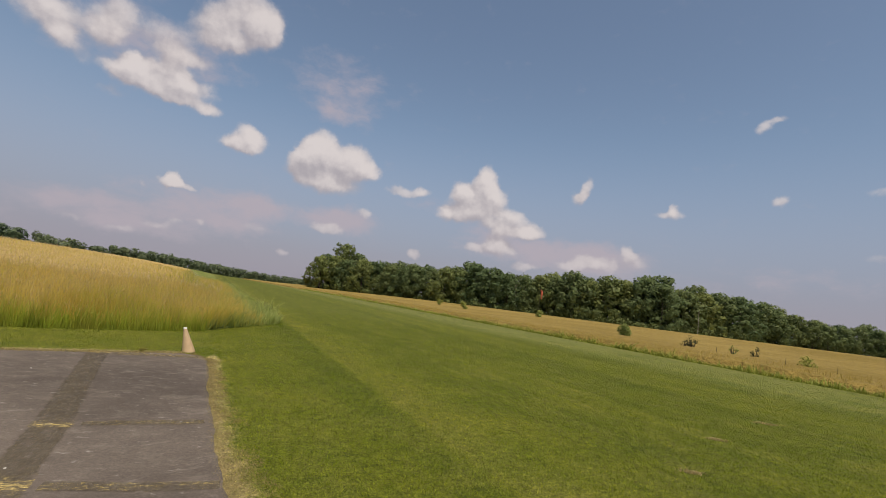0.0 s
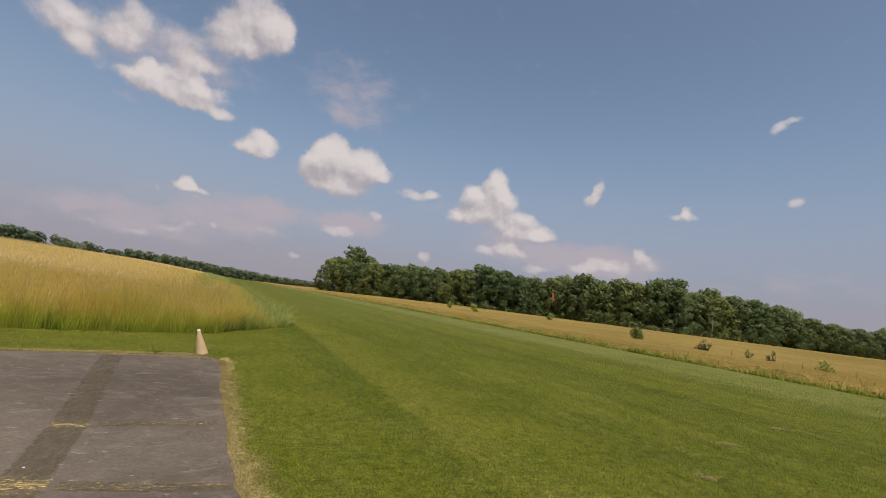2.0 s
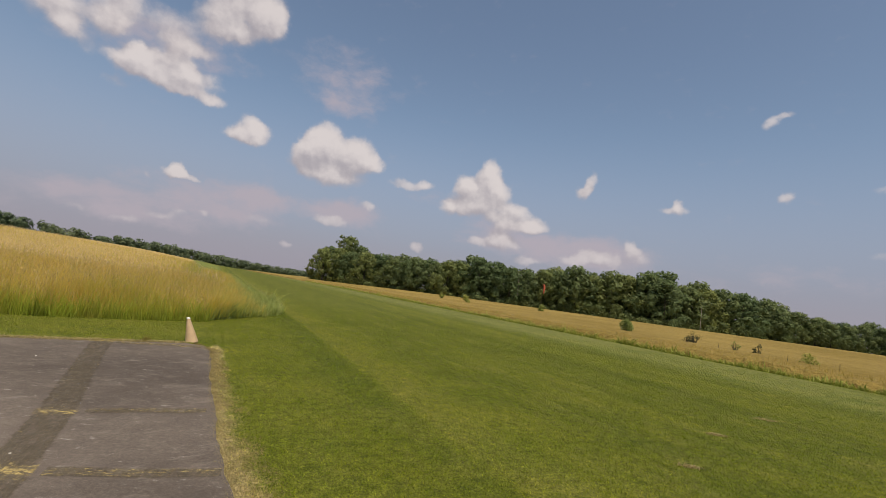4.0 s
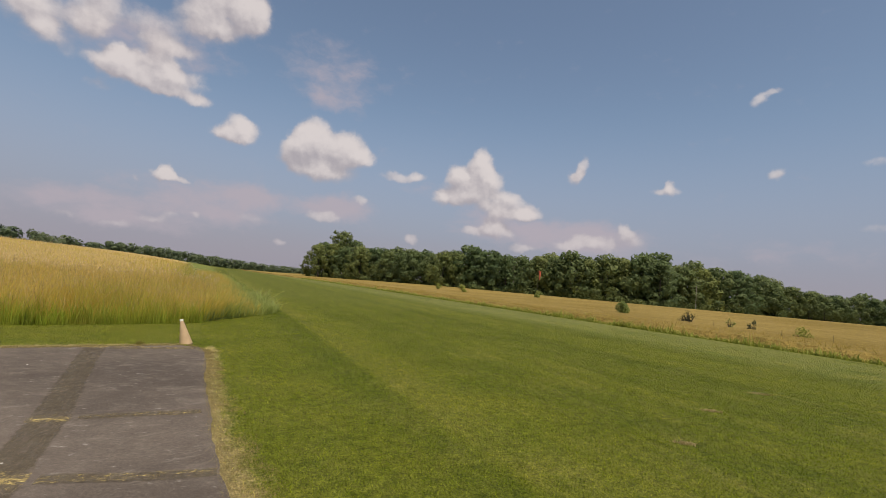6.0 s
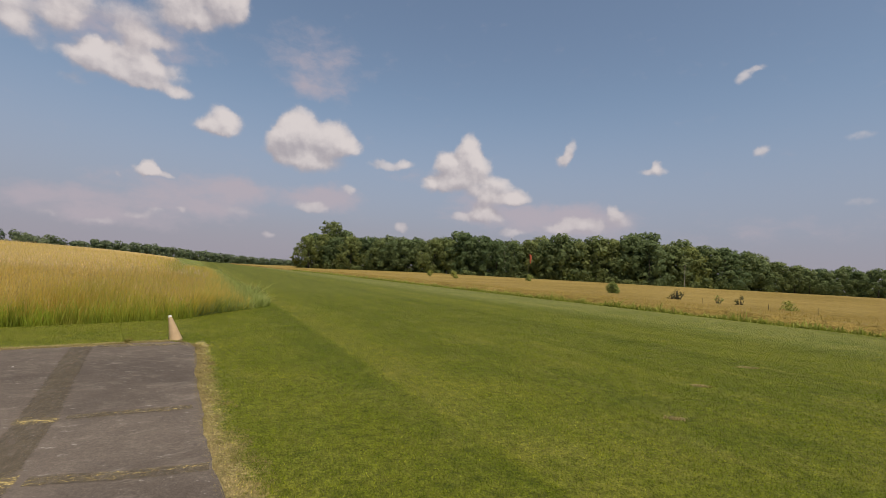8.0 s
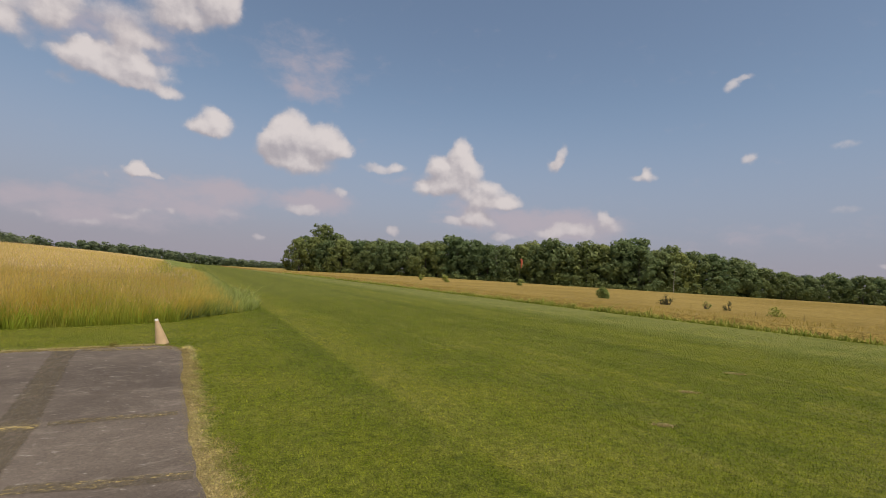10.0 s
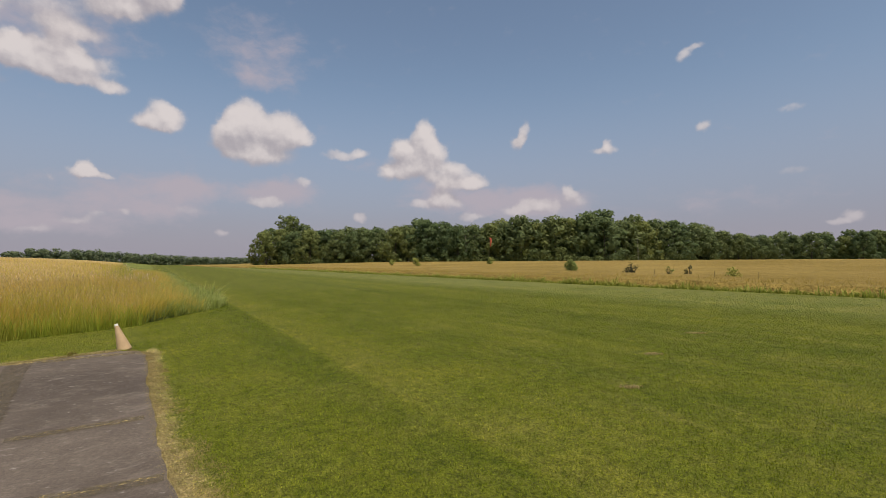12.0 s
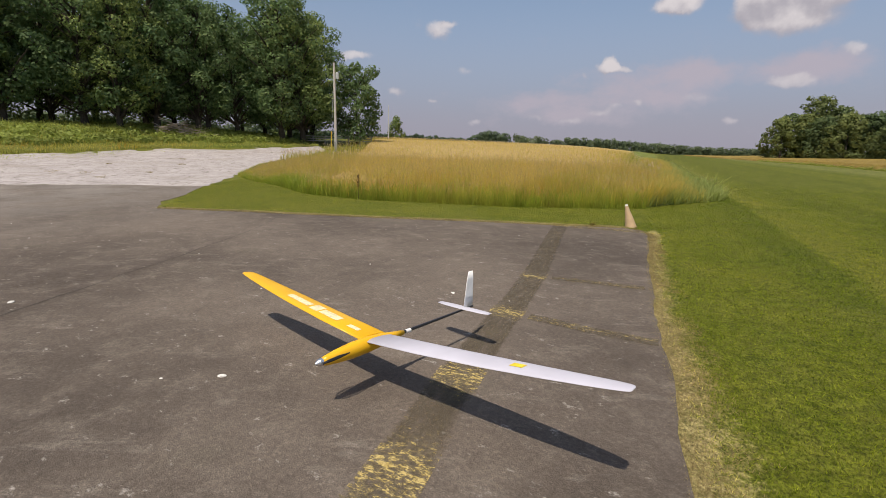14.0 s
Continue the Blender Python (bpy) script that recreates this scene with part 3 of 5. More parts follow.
def blades(name, xy, height, width, lean, material, base=0.0, bend=0.35, droop=0.0, mid_tone=0.45):
    """Upright tapered blades (two faces each, bent over) at the given places, as one mesh."""
    n = len(xy)
    h, w = np.broadcast_to(height, n), np.broadcast_to(width, n)
    face, tilt = RNG.uniform(0, 2 * np.pi, n), RNG.uniform(0, 2 * np.pi, n)
    amount = np.abs(RNG.normal(0, lean, n))
    z0 = terrain(xy[:, 0], xy[:, 1]) + base
    side = np.stack([np.cos(face), np.sin(face)], 1) * (w / 2)[:, None]
    over = np.stack([np.cos(tilt), np.sin(tilt)], 1) * (amount * h)[:, None]
    v = np.empty((n, 5, 3))
    v[:, 0, :2], v[:, 1, :2] = xy - side, xy + side
    v[:, 0, 2] = v[:, 1, 2] = z0 - 0.01
    mid = xy + over * bend
    v[:, 2, :2], v[:, 3, :2] = mid + side * 0.8, mid - side * 0.8
    v[:, 2, 2] = v[:, 3, 2] = z0 + h * 0.6
    v[:, 4, :2], v[:, 4, 2] = xy + over, z0 + h * (1 - droop * RNG.random(n))
    o = (np.arange(n) * 5)[:, None]
    tris = (o + np.array([[0, 1, 2, 0, 2, 3, 3, 2, 4]])).reshape(-1)
    along = np.tile([0, 0, mid_tone, mid_tone, 1.0], n)
    return new(name, fast_mesh(name, v.reshape(-1, 3), 3, tris, material, False, along)), v[:, 4]


def needles(name, xy, height, width, lean, material):
    """Short mown blades, one slim triangle each, as one mesh."""
    n = len(xy)
    face, tilt = RNG.uniform(0, 2 * np.pi, n), RNG.uniform(0, 2 * np.pi, n)
    z0 = terrain(xy[:, 0], xy[:, 1])
    h = np.broadcast_to(height, n)
    side = np.stack([np.cos(face), np.sin(face)], 1) * (np.broadcast_to(width, n) / 2)[:, None]
    over = np.stack([np.cos(tilt), np.sin(tilt)], 1) * (np.abs(RNG.normal(0, lean, n)) * h)[:, None]
    v = np.empty((n, 3, 3))
    v[:, 0, :2], v[:, 1, :2], v[:, 2, :2] = xy - side, xy + side, xy + over
    v[:, 0, 2] = v[:, 1, 2] = z0 - 0.004
    v[:, 2, 2] = z0 + h
    return new(name, fast_mesh(name, v.reshape(-1, 3), 3, np.arange(3 * n), material, False, np.tile([0, 0, 1.0], n)))


def heads(name, tops, length, width, material):
    """Drooping seed heads: slim diamonds at the tops of stalks."""
    n = len(tops)
    face = RNG.uniform(0, 2 * np.pi, n)
    ln = length * RNG.uniform(0.6, 1.3, n)
    side = np.stack([np.cos(face), np.sin(face), np.zeros(n)], 1) * width / 2
    drift = np.stack([RNG.normal(0, 0.3, n), RNG.normal(0, 0.3, n), np.ones(n)], 1) * ln[:, None]
    v = np.empty((n, 4, 3))
    v[:, 0], v[:, 1] = tops - drift * 0.3, tops + drift * 0.2 + side
    v[:, 2], v[:, 3] = tops + drift * 0.7, tops + drift * 0.2 - side
    o = (np.arange(n) * 4)[:, None]
    quads = (o + np.array([[0, 1, 2, 3]])).reshape(-1)
    return new(name, fast_mesh(name, v.reshape(-1, 3), 4, quads, material, False, np.tile([0, .5, 1, .5], n)))


def tube(bm, pts, radii, sides=8):
    """A tapered tube through points, closed at both ends."""
    rings = []
    for i, p in enumerate(pts):
        p = Vector(p)
        d = (Vector(pts[min(i + 1, len(pts) - 1)]) - Vector(pts[max(i - 1, 0)])).normalized()
        ref = Vector((0, 0, 1)) if abs(d.z) < 0.9 else Vector((1, 0, 0))
        u = d.cross(ref).normalized()
        v = d.cross(u)
        rings.append([bm.verts.new(p + (u * math.cos(k * 2 * math.pi / sides) + v * math.sin(k * 2 * math.pi / sides)) * radii[i]) for k in range(sides)])
    for a, b in zip(rings, rings[1:]):
        for k in range(sides):
            bm.faces.new((a[k], a[(k + 1) % sides], b[(k + 1) % sides], b[k]))
    bm.faces.new(rings[0][::-1])
    bm.faces.new(rings[-1])


def leaf_cloud(name, centres, radii, per, size, material, rng, flat=0.75, spread=0.42, rounded=0.0):
    """Leaves on and in rounded clumps; quads bent at the midrib. rounded: how far their shading follows the clump."""
    vs, ns = [], []
    heart = np.mean(np.asarray(centres), axis=0)
    for c, r in zip(centres, radii):
        n = max(6, int(per * r * r))
        d = rng.normal(size=(n, 3))
        d /= np.linalg.norm(d, axis=1)[:, None]
        rad = r * (0.55 + 0.5 * rng.random(n) ** 0.5)
        p = np.asarray(c) + d * rad[:, None] * np.array([1, 1, flat])
        up = d * 1.0 + rng.normal(0, spread, (n, 3)) + np.array([0, 0, 0.4])
        up /= np.linalg.norm(up, axis=1)[:, None]
        ref = rng.normal(size=(n, 3))
        u = np.cross(up, ref)
        u /= np.linalg.norm(u, axis=1)[:, None]
        w = np.cross(up, u)
        s = size * rng.uniform(0.6, 1.35, n)[:, None]
        q = np.stack([p - u * s, p - w * s * 0.62 - up * s * 0.15, p + u * s, p + w * s * 0.62 - up * s * 0.15], 1)
        vs.append(q)
        out = p - heart
        out /= np.linalg.norm(out, axis=1)[:, None] + 1e-6
        nn = up * (1 - rounded) + (d + 0.5 * out) * rounded
        ns.append(nn / np.linalg.norm(nn, axis=1)[:, None])
    v = np.concatenate(vs)
    me = fast_mesh(name, v.reshape(-1, 3), 4, np.arange(len(v) * 4), material)
    if rounded:
        me.polygons.foreach_set("use_smooth", np.ones(len(v), bool))
        me.normals_split_custom_set_from_vertices(np.repeat(np.concatenate(ns), 4, axis=0).tolist())
    return me


def tree(name, seed, high, wide, stem, leaf, per, size, clumps, label, far=False, low=0.15, lobe=(0.22, 0.40)):
    """A broadleaf tree: tapered trunk with limbs and a crown of leaves in clumps."""
    rng = np.random.default_rng(seed)
    root = new(name)
    bm = bmesh.new()
    lean = rng.normal(0, 0.02, 2)
    top = high * 0.8
    trunk_r = high * 0.017
    pts = [(lean[0] * z + rng.normal(0, 0.05), lean[1] * z + rng.normal(0, 0.05), z - (0.3 if i == 0 else 0)) for i, z in enumerate(np.linspace(0, top, 7))]
    tube(bm, pts, [trunk_r * (1.5 if i == 0 else 1) * (1 - 0.8 * i / 6) for i in range(7)], 6 if far else 9)
    centres, radii = [], []
    for k in range(clumps):
        u = (k + 0.5) / clumps
        z = high * (stem + (0.93 - stem) * (u ** 0.8))
        rel = (z / high - stem) / (1 - stem)
        reach = wide * (0.38 + 0.62 * math.sin(math.pi * min(1, (rel * 0.85 + low)))) * rng.uniform(0.35, 1.0)
        ang = k * 2.4 + rng.uniform(-0.5, 0.5)
        c = (lean[0] * z + math.cos(ang) * reach, lean[1] * z + math.sin(ang) * reach, z)
        r = wide * rng.uniform(*lobe) * (1.1 - 0.35 * rel)
        centres.append(c)
        radii.append(r)
        if (not far and k % 2 == 0) or k % 5 == 0:
            z0 = max(high * stem * 0.6, z - reach * 0.8)
            a = (lean[0] * z0, lean[1] * z0, z0)
            mid = tuple((a[i] * 0.45 + c[i] * 0.55) + (0.25 if i == 2 else 0) for i in range(3))
            tube(bm, [a, mid, c], [trunk_r * 0.42, trunk_r * 0.26, trunk_r * 0.06], 5)
    centres.append((lean[0] * high, lean[1] * high, high * 0.93))
    radii.append(wide * 0.25)
    part("trunk", bm, BARK, root)
    crown = new("crown", leaf_cloud("crown", centres, radii, per, size, leaf, rng, 0.75, 0.25 if far else 0.42, 0.85 if far else 0.25))
    crown.parent = root
    return tagged(root, label, "tree")

# ---- ground ----
def ground_sheet():
    radii = np.r_[0, np.geomspace(1.5, 4600, 90)]
    angs = np.linspace(0, 2 * np.pi, 181)[:-1]
    rr, aa = np.meshgrid(radii[1:], angs, indexing="ij")
    x, y = rr * np.sin(aa), rr * np.cos(aa)
    v = np.c_[x.ravel(), y.ravel(), terrain(x, y).ravel()]
    nr, na = rr.shape
    idx = np.arange(nr * na).reshape(nr, na)
    nxt = np.roll(idx, -1, axis=1)
    quads = np.stack([idx[:-1], idx[1:], nxt[1:], nxt[:-1]], -1).reshape(-1)
    me = fast_mesh("ground", v, 4, quads, LAWN, True)
    bm = bmesh.new()
    bm.from_mesh(me)
    bm.verts.ensure_lookup_table()
    bm.faces.new([bm.verts[i] for i in idx[0]])
    bmesh.ops.recalc_face_normals(bm, faces=bm.faces)
    if sum(f.normal.z for f in bm.faces) < 0:
        bmesh.ops.reverse_faces(bm, faces=bm.faces)
    bm.to_mesh(me)
    bm.free()
    return tagged(new("ground", me), "mown green airfield grass with pale mowing stripes", "ground", kind="structure")


ground_sheet()


def xy(*pairs):
    return [tuple(at(a, b)[:2]) for a, b in pairs]


def jagged(line, step, amount, seed):
    """A line broken into short steps with a worn, uneven edge."""
    out = []
    for (x0, y0), (x1, y1) in zip(line, line[1:]):
        n = max(1, int(math.hypot(x1 - x0, y1 - y0) / step))
        nx, ny = -(y1 - y0), x1 - x0
        ln = math.hypot(nx, ny)
        for i in range(n):
            k = i / n
            x, y = x0 + (x1 - x0) * k, y0 + (y1 - y0) * k
            o = amount * (noise.noise((x * 1.1, y * 1.1, seed)) + 0.6 * noise.noise((x * 4.5, y * 4.5, seed + 3)))
            out.append((x + nx / ln * o, y + ny / ln * o))
    return out + [line[-1]]


def slab(name, outline, material, top, thick):
    bm = bmesh.new()
    f = bm.faces.new([bm.verts.new((x, y, top)) for x, y in outline])
    if f.normal.z < 0:
        f.normal_flip()
    bm.normal_update()
    low = bmesh.ops.extrude_face_region(bm, geom=[f])
    up = [v for v in low["geom"] if isinstance(v, bmesh.types.BMVert)]
    for v in up:
        v.co.z = top - thick
    bmesh.ops.recalc_face_normals(bm, faces=bm.faces)
    bmesh.ops.triangulate(bm, faces=[f for f in bm.faces if len(f.verts) > 4])
    return part(name, bm, material)


PAD_TOP = 0.008
RIGHT = xy((-16, -1.3), (0, -0.38), (2.7, -0.25), (3.6, -0.2), (5.1, -0.06), (7.1, 0.03), (10.2, 0.1), (10.75, 0.22), (10.95, 0.6))
BACK = xy((10.95, 0.6), (10.25, 3.05), (9.25, 6.2), (8.46, 8.97), (7.7, 11.4))
DRIVE = xy((7.7, 11.4), (8.6, 12.6), (10.2, 13.7), (12.6, 15.85), (11.3, 18.2), (8.8, 21.5), (2, 27), (-10, 30), (-16, -1.3))
pad = slab("pavement", jagged(RIGHT, 0.16, 0.05, 1)[:-1] + jagged(BACK, 0.2, 0.035, 5)[:-1] + jagged(DRIVE[:4], 0.2, 0.09, 8)[:-1] + DRIVE[3:-1], ASPHALT, PAD_TOP, 0.12)
tagged(pad, "worn grey brown asphalt pad with crumbling edges", "pavement", kind="structure")

BANK_FOOT = xy((-10, 54), (3, 50), (17.4, 41.7), (23.6, 43.2), (32.7, 45.4), (38, 43.7), (42, 43.3), (52, 42.2))
gravel = loft_sheet("gravel_drive", jagged(xy((2, 27), (8.8, 21.5), (11.3, 18.2), (12.6, 15.8), (16.4, 18.8), (24, 25), (46, 36)), 0.3, 0.25, 17),
                    jagged(BANK_FOOT[1:], 0.4, 0.5, 23), 30, GRAVEL, 0.03, n=220, drop=0.022)
tagged(gravel, "pale crushed stone drive and parking area", "gravel drive", kind="structure")


# ---- hay field to the west ----
def inside(p, outline):
    x, y = p[:, 0], p[:, 1]
    hit = np.zeros(len(p), bool)
    for (x0, y0), (x1, y1) in zip(outline, outline[1:] + outline[:1]):
        hit ^= ((y0 > y) != (y1 > y)) & (x < (x1 - x0) * (y - y0) / (y1 - y0 + 1e-12) + x0)
    return hit


HAY_FRONT = xy((15.2, 0.3), (14.6, 1.2), (13.2, 3.9), (12.3, 8.3), (12.7, 11.0), (14.2, 13.2), (15.7, 16.3), (17.4, 19.2), (24.4, 24.8), (46, 35.8))
HAY_BACK = xy((300, 14), (300, 40), (300, 80), (300, 120), (290, 160), (250, 143), (200, 116), (150, 90), (112, 69))
HAY_IN = xy((16.6, 1.3), (15.6, 2.6), (14.1, 4.6), (13.2, 8.4), (13.8, 11.0), (16.6, 12.4), (20.8, 14.2), (24.5, 17.4), (36.0, 25.2), (62, 40.5))
hay = loft_sheet("hay_field", HAY_IN, HAY_BACK, 90, HAY_FLOOR, 0.5, 0.12, 0.9, 120, True, ends=(0, 119))
tagged(hay, "tall ripe golden hay meadow", "hay field", kind="structure")


def in_ab(n, a0, a1, b0, b1, power=1.0):
    a = a0 + (a1 - a0) * RNG.random(n) ** power
    b = b0 + (b1 - b0) * RNG.random(n)
    return np.c_[a * RUN.x + b * SIDE.x, a * RUN.y + b * SIDE.y]


HAY_SIDE = xy((300, 15), (120, 5.5), (58, 1.8), (42, 0.5), (28, -0.2), (20, -0.3), (15.2, 0.3))
HAY_SHAPE = HAY_FRONT + [tuple(at(300, 170)[:2])] + HAY_SIDE[:-1]
p = in_ab(230000, 12, 30, 0, 34, 1.5)
p = p[inside(p, HAY_SHAPE)][:108000]
inset = np.min([np.hypot(p[:, 0] - x, p[:, 1] - y) for x, y in jagged(HAY_FRONT, 0.35, 0.25, 9) + jagged(HAY_SIDE[2:], 0.5, 0.4, 13)], axis=0)
tall = np.interp(inset, [0, 0.2, 0.6, 1.8], [0.3, 0.52, 0.76, 0.86])
drive_edge = np.min([np.hypot(p[:, 0] - x, p[:, 1] - y) for x, y in jagged(HAY_FRONT[5:], 0.35, 0.3, 9)], axis=0)
tall *= np.interp(drive_edge, [0, 1.5, 4.0, 7.0], [0.30, 0.58, 0.88, 1.0])
hay_ob, tops = blades("hay_stalks", p, tall * RNG.normal(1.0, 0.15, len(p)).clip(0.4, 1.5) * (1 + 0.28 * noise2(p[:, 0], p[:, 1], 0.55, 2.0) + 0.15 * noise2(p[:, 0], p[:, 1], 1.9, 6.0)), 0.011, 0.28, HAY_BLADE)
tagged(hay_ob, "tall golden hay stalks, greener near the ground", "hay", kind="stuff")
tagged(heads("hay_seed_heads", tops[::3], 0.11, 0.013, HAY_HEAD), "pale drooping hay seed heads", "hay", kind="stuff")
p = in_ab(48000, 28, 150, 0, 110, 1.8)
p = p[inside(p, HAY_SHAPE)]
hay_ob, tops = blades("hay_stalks", p, RNG.normal(0.84, 0.1, len(p)), 0.03, 0.3, HAY_BLADE)
tagged(hay_ob, "golden hay further up the slope", "hay", kind="stuff")
tagged(heads("hay_seed_heads", tops[::2], 0.16, 0.045, HAY_HEAD_FAR), "pale hay seed heads", "hay", kind="stuff")
# greener growth along the front of the hay
front = []
for (x0, y0), (x1, y1) in zip(HAY_FRONT[:-1], HAY_FRONT[1:]):
    n = int(700 * math.hypot(x1 - x0, y1 - y0))
    k = RNG.random((n, 1))
    q = np.array([[x0, y0]]) * (1 - k) + np.array([[x1, y1]]) * k
    into = np.array([[-(y1 - y0), x1 - x0]]) / math.hypot(x1 - x0, y1 - y0)
    front.append(q - into * np.abs(RNG.normal(0, 0.35, (n, 1))) + into * 0.1)
front = np.concatenate(front)
drive_edge = np.min([np.hypot(front[:, 0] - x, front[:, 1] - y) for x, y in jagged(HAY_FRONT[6:], 0.5, 0.0, 9)], axis=0)
hay_ob, tops = blades("hay_edge_grass", front, np.interp(drive_edge, [0.8, 3.0], [0.42, 1.0]) * RNG.gamma(3.4, 0.092, len(front)).clip(0.06, 0.7), 0.013, 0.45, EDGE_BLADE)
tagged(hay_ob, "fresh green grass along the foot of the hay", "grass", kind="stuff")

# taller blue-green strip beside the hay
STRIP = xy((15.2, 0.4), (16.5, -0.3), (19.2, -2.0), (20.4, -2.4), (24, -2.0), (40, -1.6), (120, -1.0), (300, 0), (300, 14), (57, 1.8), (42, 0.5), (22, -0.3))
strip = loft_sheet("green_strip", xy((15.6, 0.2), (19.6, -2.1), (27, -1.9), (57, -1.4), (120, -0.4), (300, 3)), xy((15.6, 0.4), (22, 0.2), (42, 0.8), (57, 1.9), (120, 5.8), (300, 15)), 10,
                   mat_hay_mat("green_strip_floor", (0.16, 0.19, 0.045), (0.20, 0.22, 0.06), (0.25, 0.235, 0.08)), 0.06, 0.04, 1.2, 120, True)
tagged(strip, "knee-high green grass strip beside the hay", "grass strip", kind="structure")
def side_of(q):
    return q @ np.array(SIDE[:2])


p = in_ab(120000, 15, 70, -3, 3, 2.0)
p = p[inside(p, STRIP)]
side_ = p @ np.array(SIDE[:2])
dry = p[(RNG.random(len(p)) < np.clip((side_ + 1.7) / 1.5, 0, 1) * 0.95)]
tagged(blades("hay_stalks", dry, np.interp(side_of(dry), [-1.8, 0.2], [0.34, 0.72]) * RNG.normal(1.0, 0.2, len(dry)).clip(0.3), 0.016, 0.4, HAY_BLADE)[0], "thin straw stalks among the green strip", "hay", kind="stuff")
tagged(blades("strip_grass", p, (RNG.normal(0.29, 0.11, len(p)) * (1.1 + 1.1 * noise2(p[:, 0], p[:, 1], 1.3, 3.0))).clip(0.06), 0.024, 0.75, GREEN_BLADE)[0], "soft blue-green tall grass", "grass", kind="stuff")

# ---- hay field to the east ----
EAST_EDGE = xy((-40, -26.5), (-10, -26.4), (8, -26.3), (19, -25.8), (41, -25.4), (71, -25.2), (109, -25), (190, -21), (330, -14))
EAST_BACK = xy((-120, -330), (-40, -330), (40, -320), (110, -280), (150, -220), (190, -170), (230, -130), (300, -90), (400, -60))
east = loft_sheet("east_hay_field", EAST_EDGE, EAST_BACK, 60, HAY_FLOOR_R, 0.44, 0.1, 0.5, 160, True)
tagged(east, "dry golden hay meadow before the woods", "hay field", kind="structure")


def along_edge(n, line, spread, lo=0.0, hi=1.0):
    seg = np.array(line)
    s = np.r_[0, np.cumsum(np.hypot(*np.diff(seg, axis=0).T))]
    u = s[-1] * (lo + (hi - lo) * RNG.random(n))
    q = np.c_[np.interp(u, s, seg[:, 0]), np.interp(u, s, seg[:, 1])]
    into = np.array([0.8526, 0.5225])
    return q + into * (np.abs(RNG.normal(0, spread, n)) - 0.2)[:, None]


p = along_edge(46000, EAST_EDGE, 4.0, 0.05, 0.55) + np.array([0.6, 0.35])
EAST_WEED = mat_blade("edge_weed_blade", (0.30, 0.34, 0.06), [(0.40, 0.42, 0.10), (0.48, 0.46, 0.14), (0.33, 0.37, 0.08)], 0.54)
EAST_BLADE = mat_blade("dry_hay_blade", (0.26, 0.24, 0.04), [(0.42, 0.30, 0.07), (0.48, 0.35, 0.10), (0.36, 0.28, 0.06)], 0.5)
tagged(blades("east_hay_stalks", p, RNG.normal(0.50, 0.1, len(p)).clip(0.2), 0.028, 0.5, EAST_BLADE, mid_tone=0.8)[0], "golden hay along the far side of the runway", "hay", kind="stuff")
p = np.concatenate([along_edge(22000, EAST_EDGE, 0.35, 0.05, 0.5), along_edge(11000, EAST_EDGE, 1.2, 0.05, 0.5)])
tagged(blades("east_edge_grass", p, RNG.gamma(3.5, 0.066, len(p)).clip(0.08, 0.8) * (0.8 + 0.7 * noise2(p[:, 0], p[:, 1], 0.5) + 0.4 * noise2(p[:, 0], p[:, 1], 1.6)).clip(0.3, 1.6), 0.055, 0.9, EAST_WEED)[0], "green weeds along the hay edge", "grass", kind="stuff")

# ---- bank below the western trees ----
bank = loft_sheet("grass_bank", BANK_FOOT, xy((-20, 106), (0, 100), (15, 92), (30, 86), (45, 80), (55, 74), (66, 66), (72, 60)), 24, WEED_FLOOR, 0.22, 0.12, 0.5, 60, True)
tagged(bank, "rough green grassy bank below the trees", "grass bank", kind="structure")
p = in_ab(36000, 4, 53, 40, 62, 1.0)
p = p[inside(p, BANK_FOOT + xy((54, 66), (-12, 66)))]
side_ = p @ np.array(SIDE[:2])
run_ = p @ np.array(RUN[:2])
rise = np.clip((side_ - np.interp(run_, [3, 17, 24, 33, 38, 42, 52], [50, 41.7, 43.2, 45.4, 43.7, 43.3, 42.2])) / 9, 0, 1)
low = RNG.random(len(p)) > rise * 1.1 + 0.25 * np.clip((run_ - 30) / 10, 0, 1) * 3
tagged(blades("bank_hay", p[low], 0.42 * RNG.normal(1, 0.25, int(low.sum())).clip(0.3), 0.04, 0.4, HAY_BLADE)[0], "yellowing grass at the foot of the bank", "grass", kind="stuff")
leafy = p[(rise > 0.28) & (run_ > 8)][::11]
lrng = np.random.default_rng(12)
lift_ = terrain(leafy[:, 0], leafy[:, 1]) + 0.35
tagged(new("bank_weeds", leaf_cloud("bank_weeds", np.c_[leafy, lift_], lrng.uniform(0.25, 0.6, len(leafy)), 110, 0.15, mat_leaf("weed_leaf", (0.28, 0.31, 0.06), (0.37, 0.40, 0.09), (0.46, 0.47, 0.12)), lrng, 0.9, 0.42, 0.4)), "leafy bright green weeds on the bank", "weed", kind="stuff")
tagged(blades("bank_grass", p, (0.25 + 0.5 * rise) * RNG.normal(1, 0.28, len(p)).clip(0.3), 0.05, 0.35, BANK_BLADE)[0], "tall green weeds on the bank", "grass", kind="stuff")

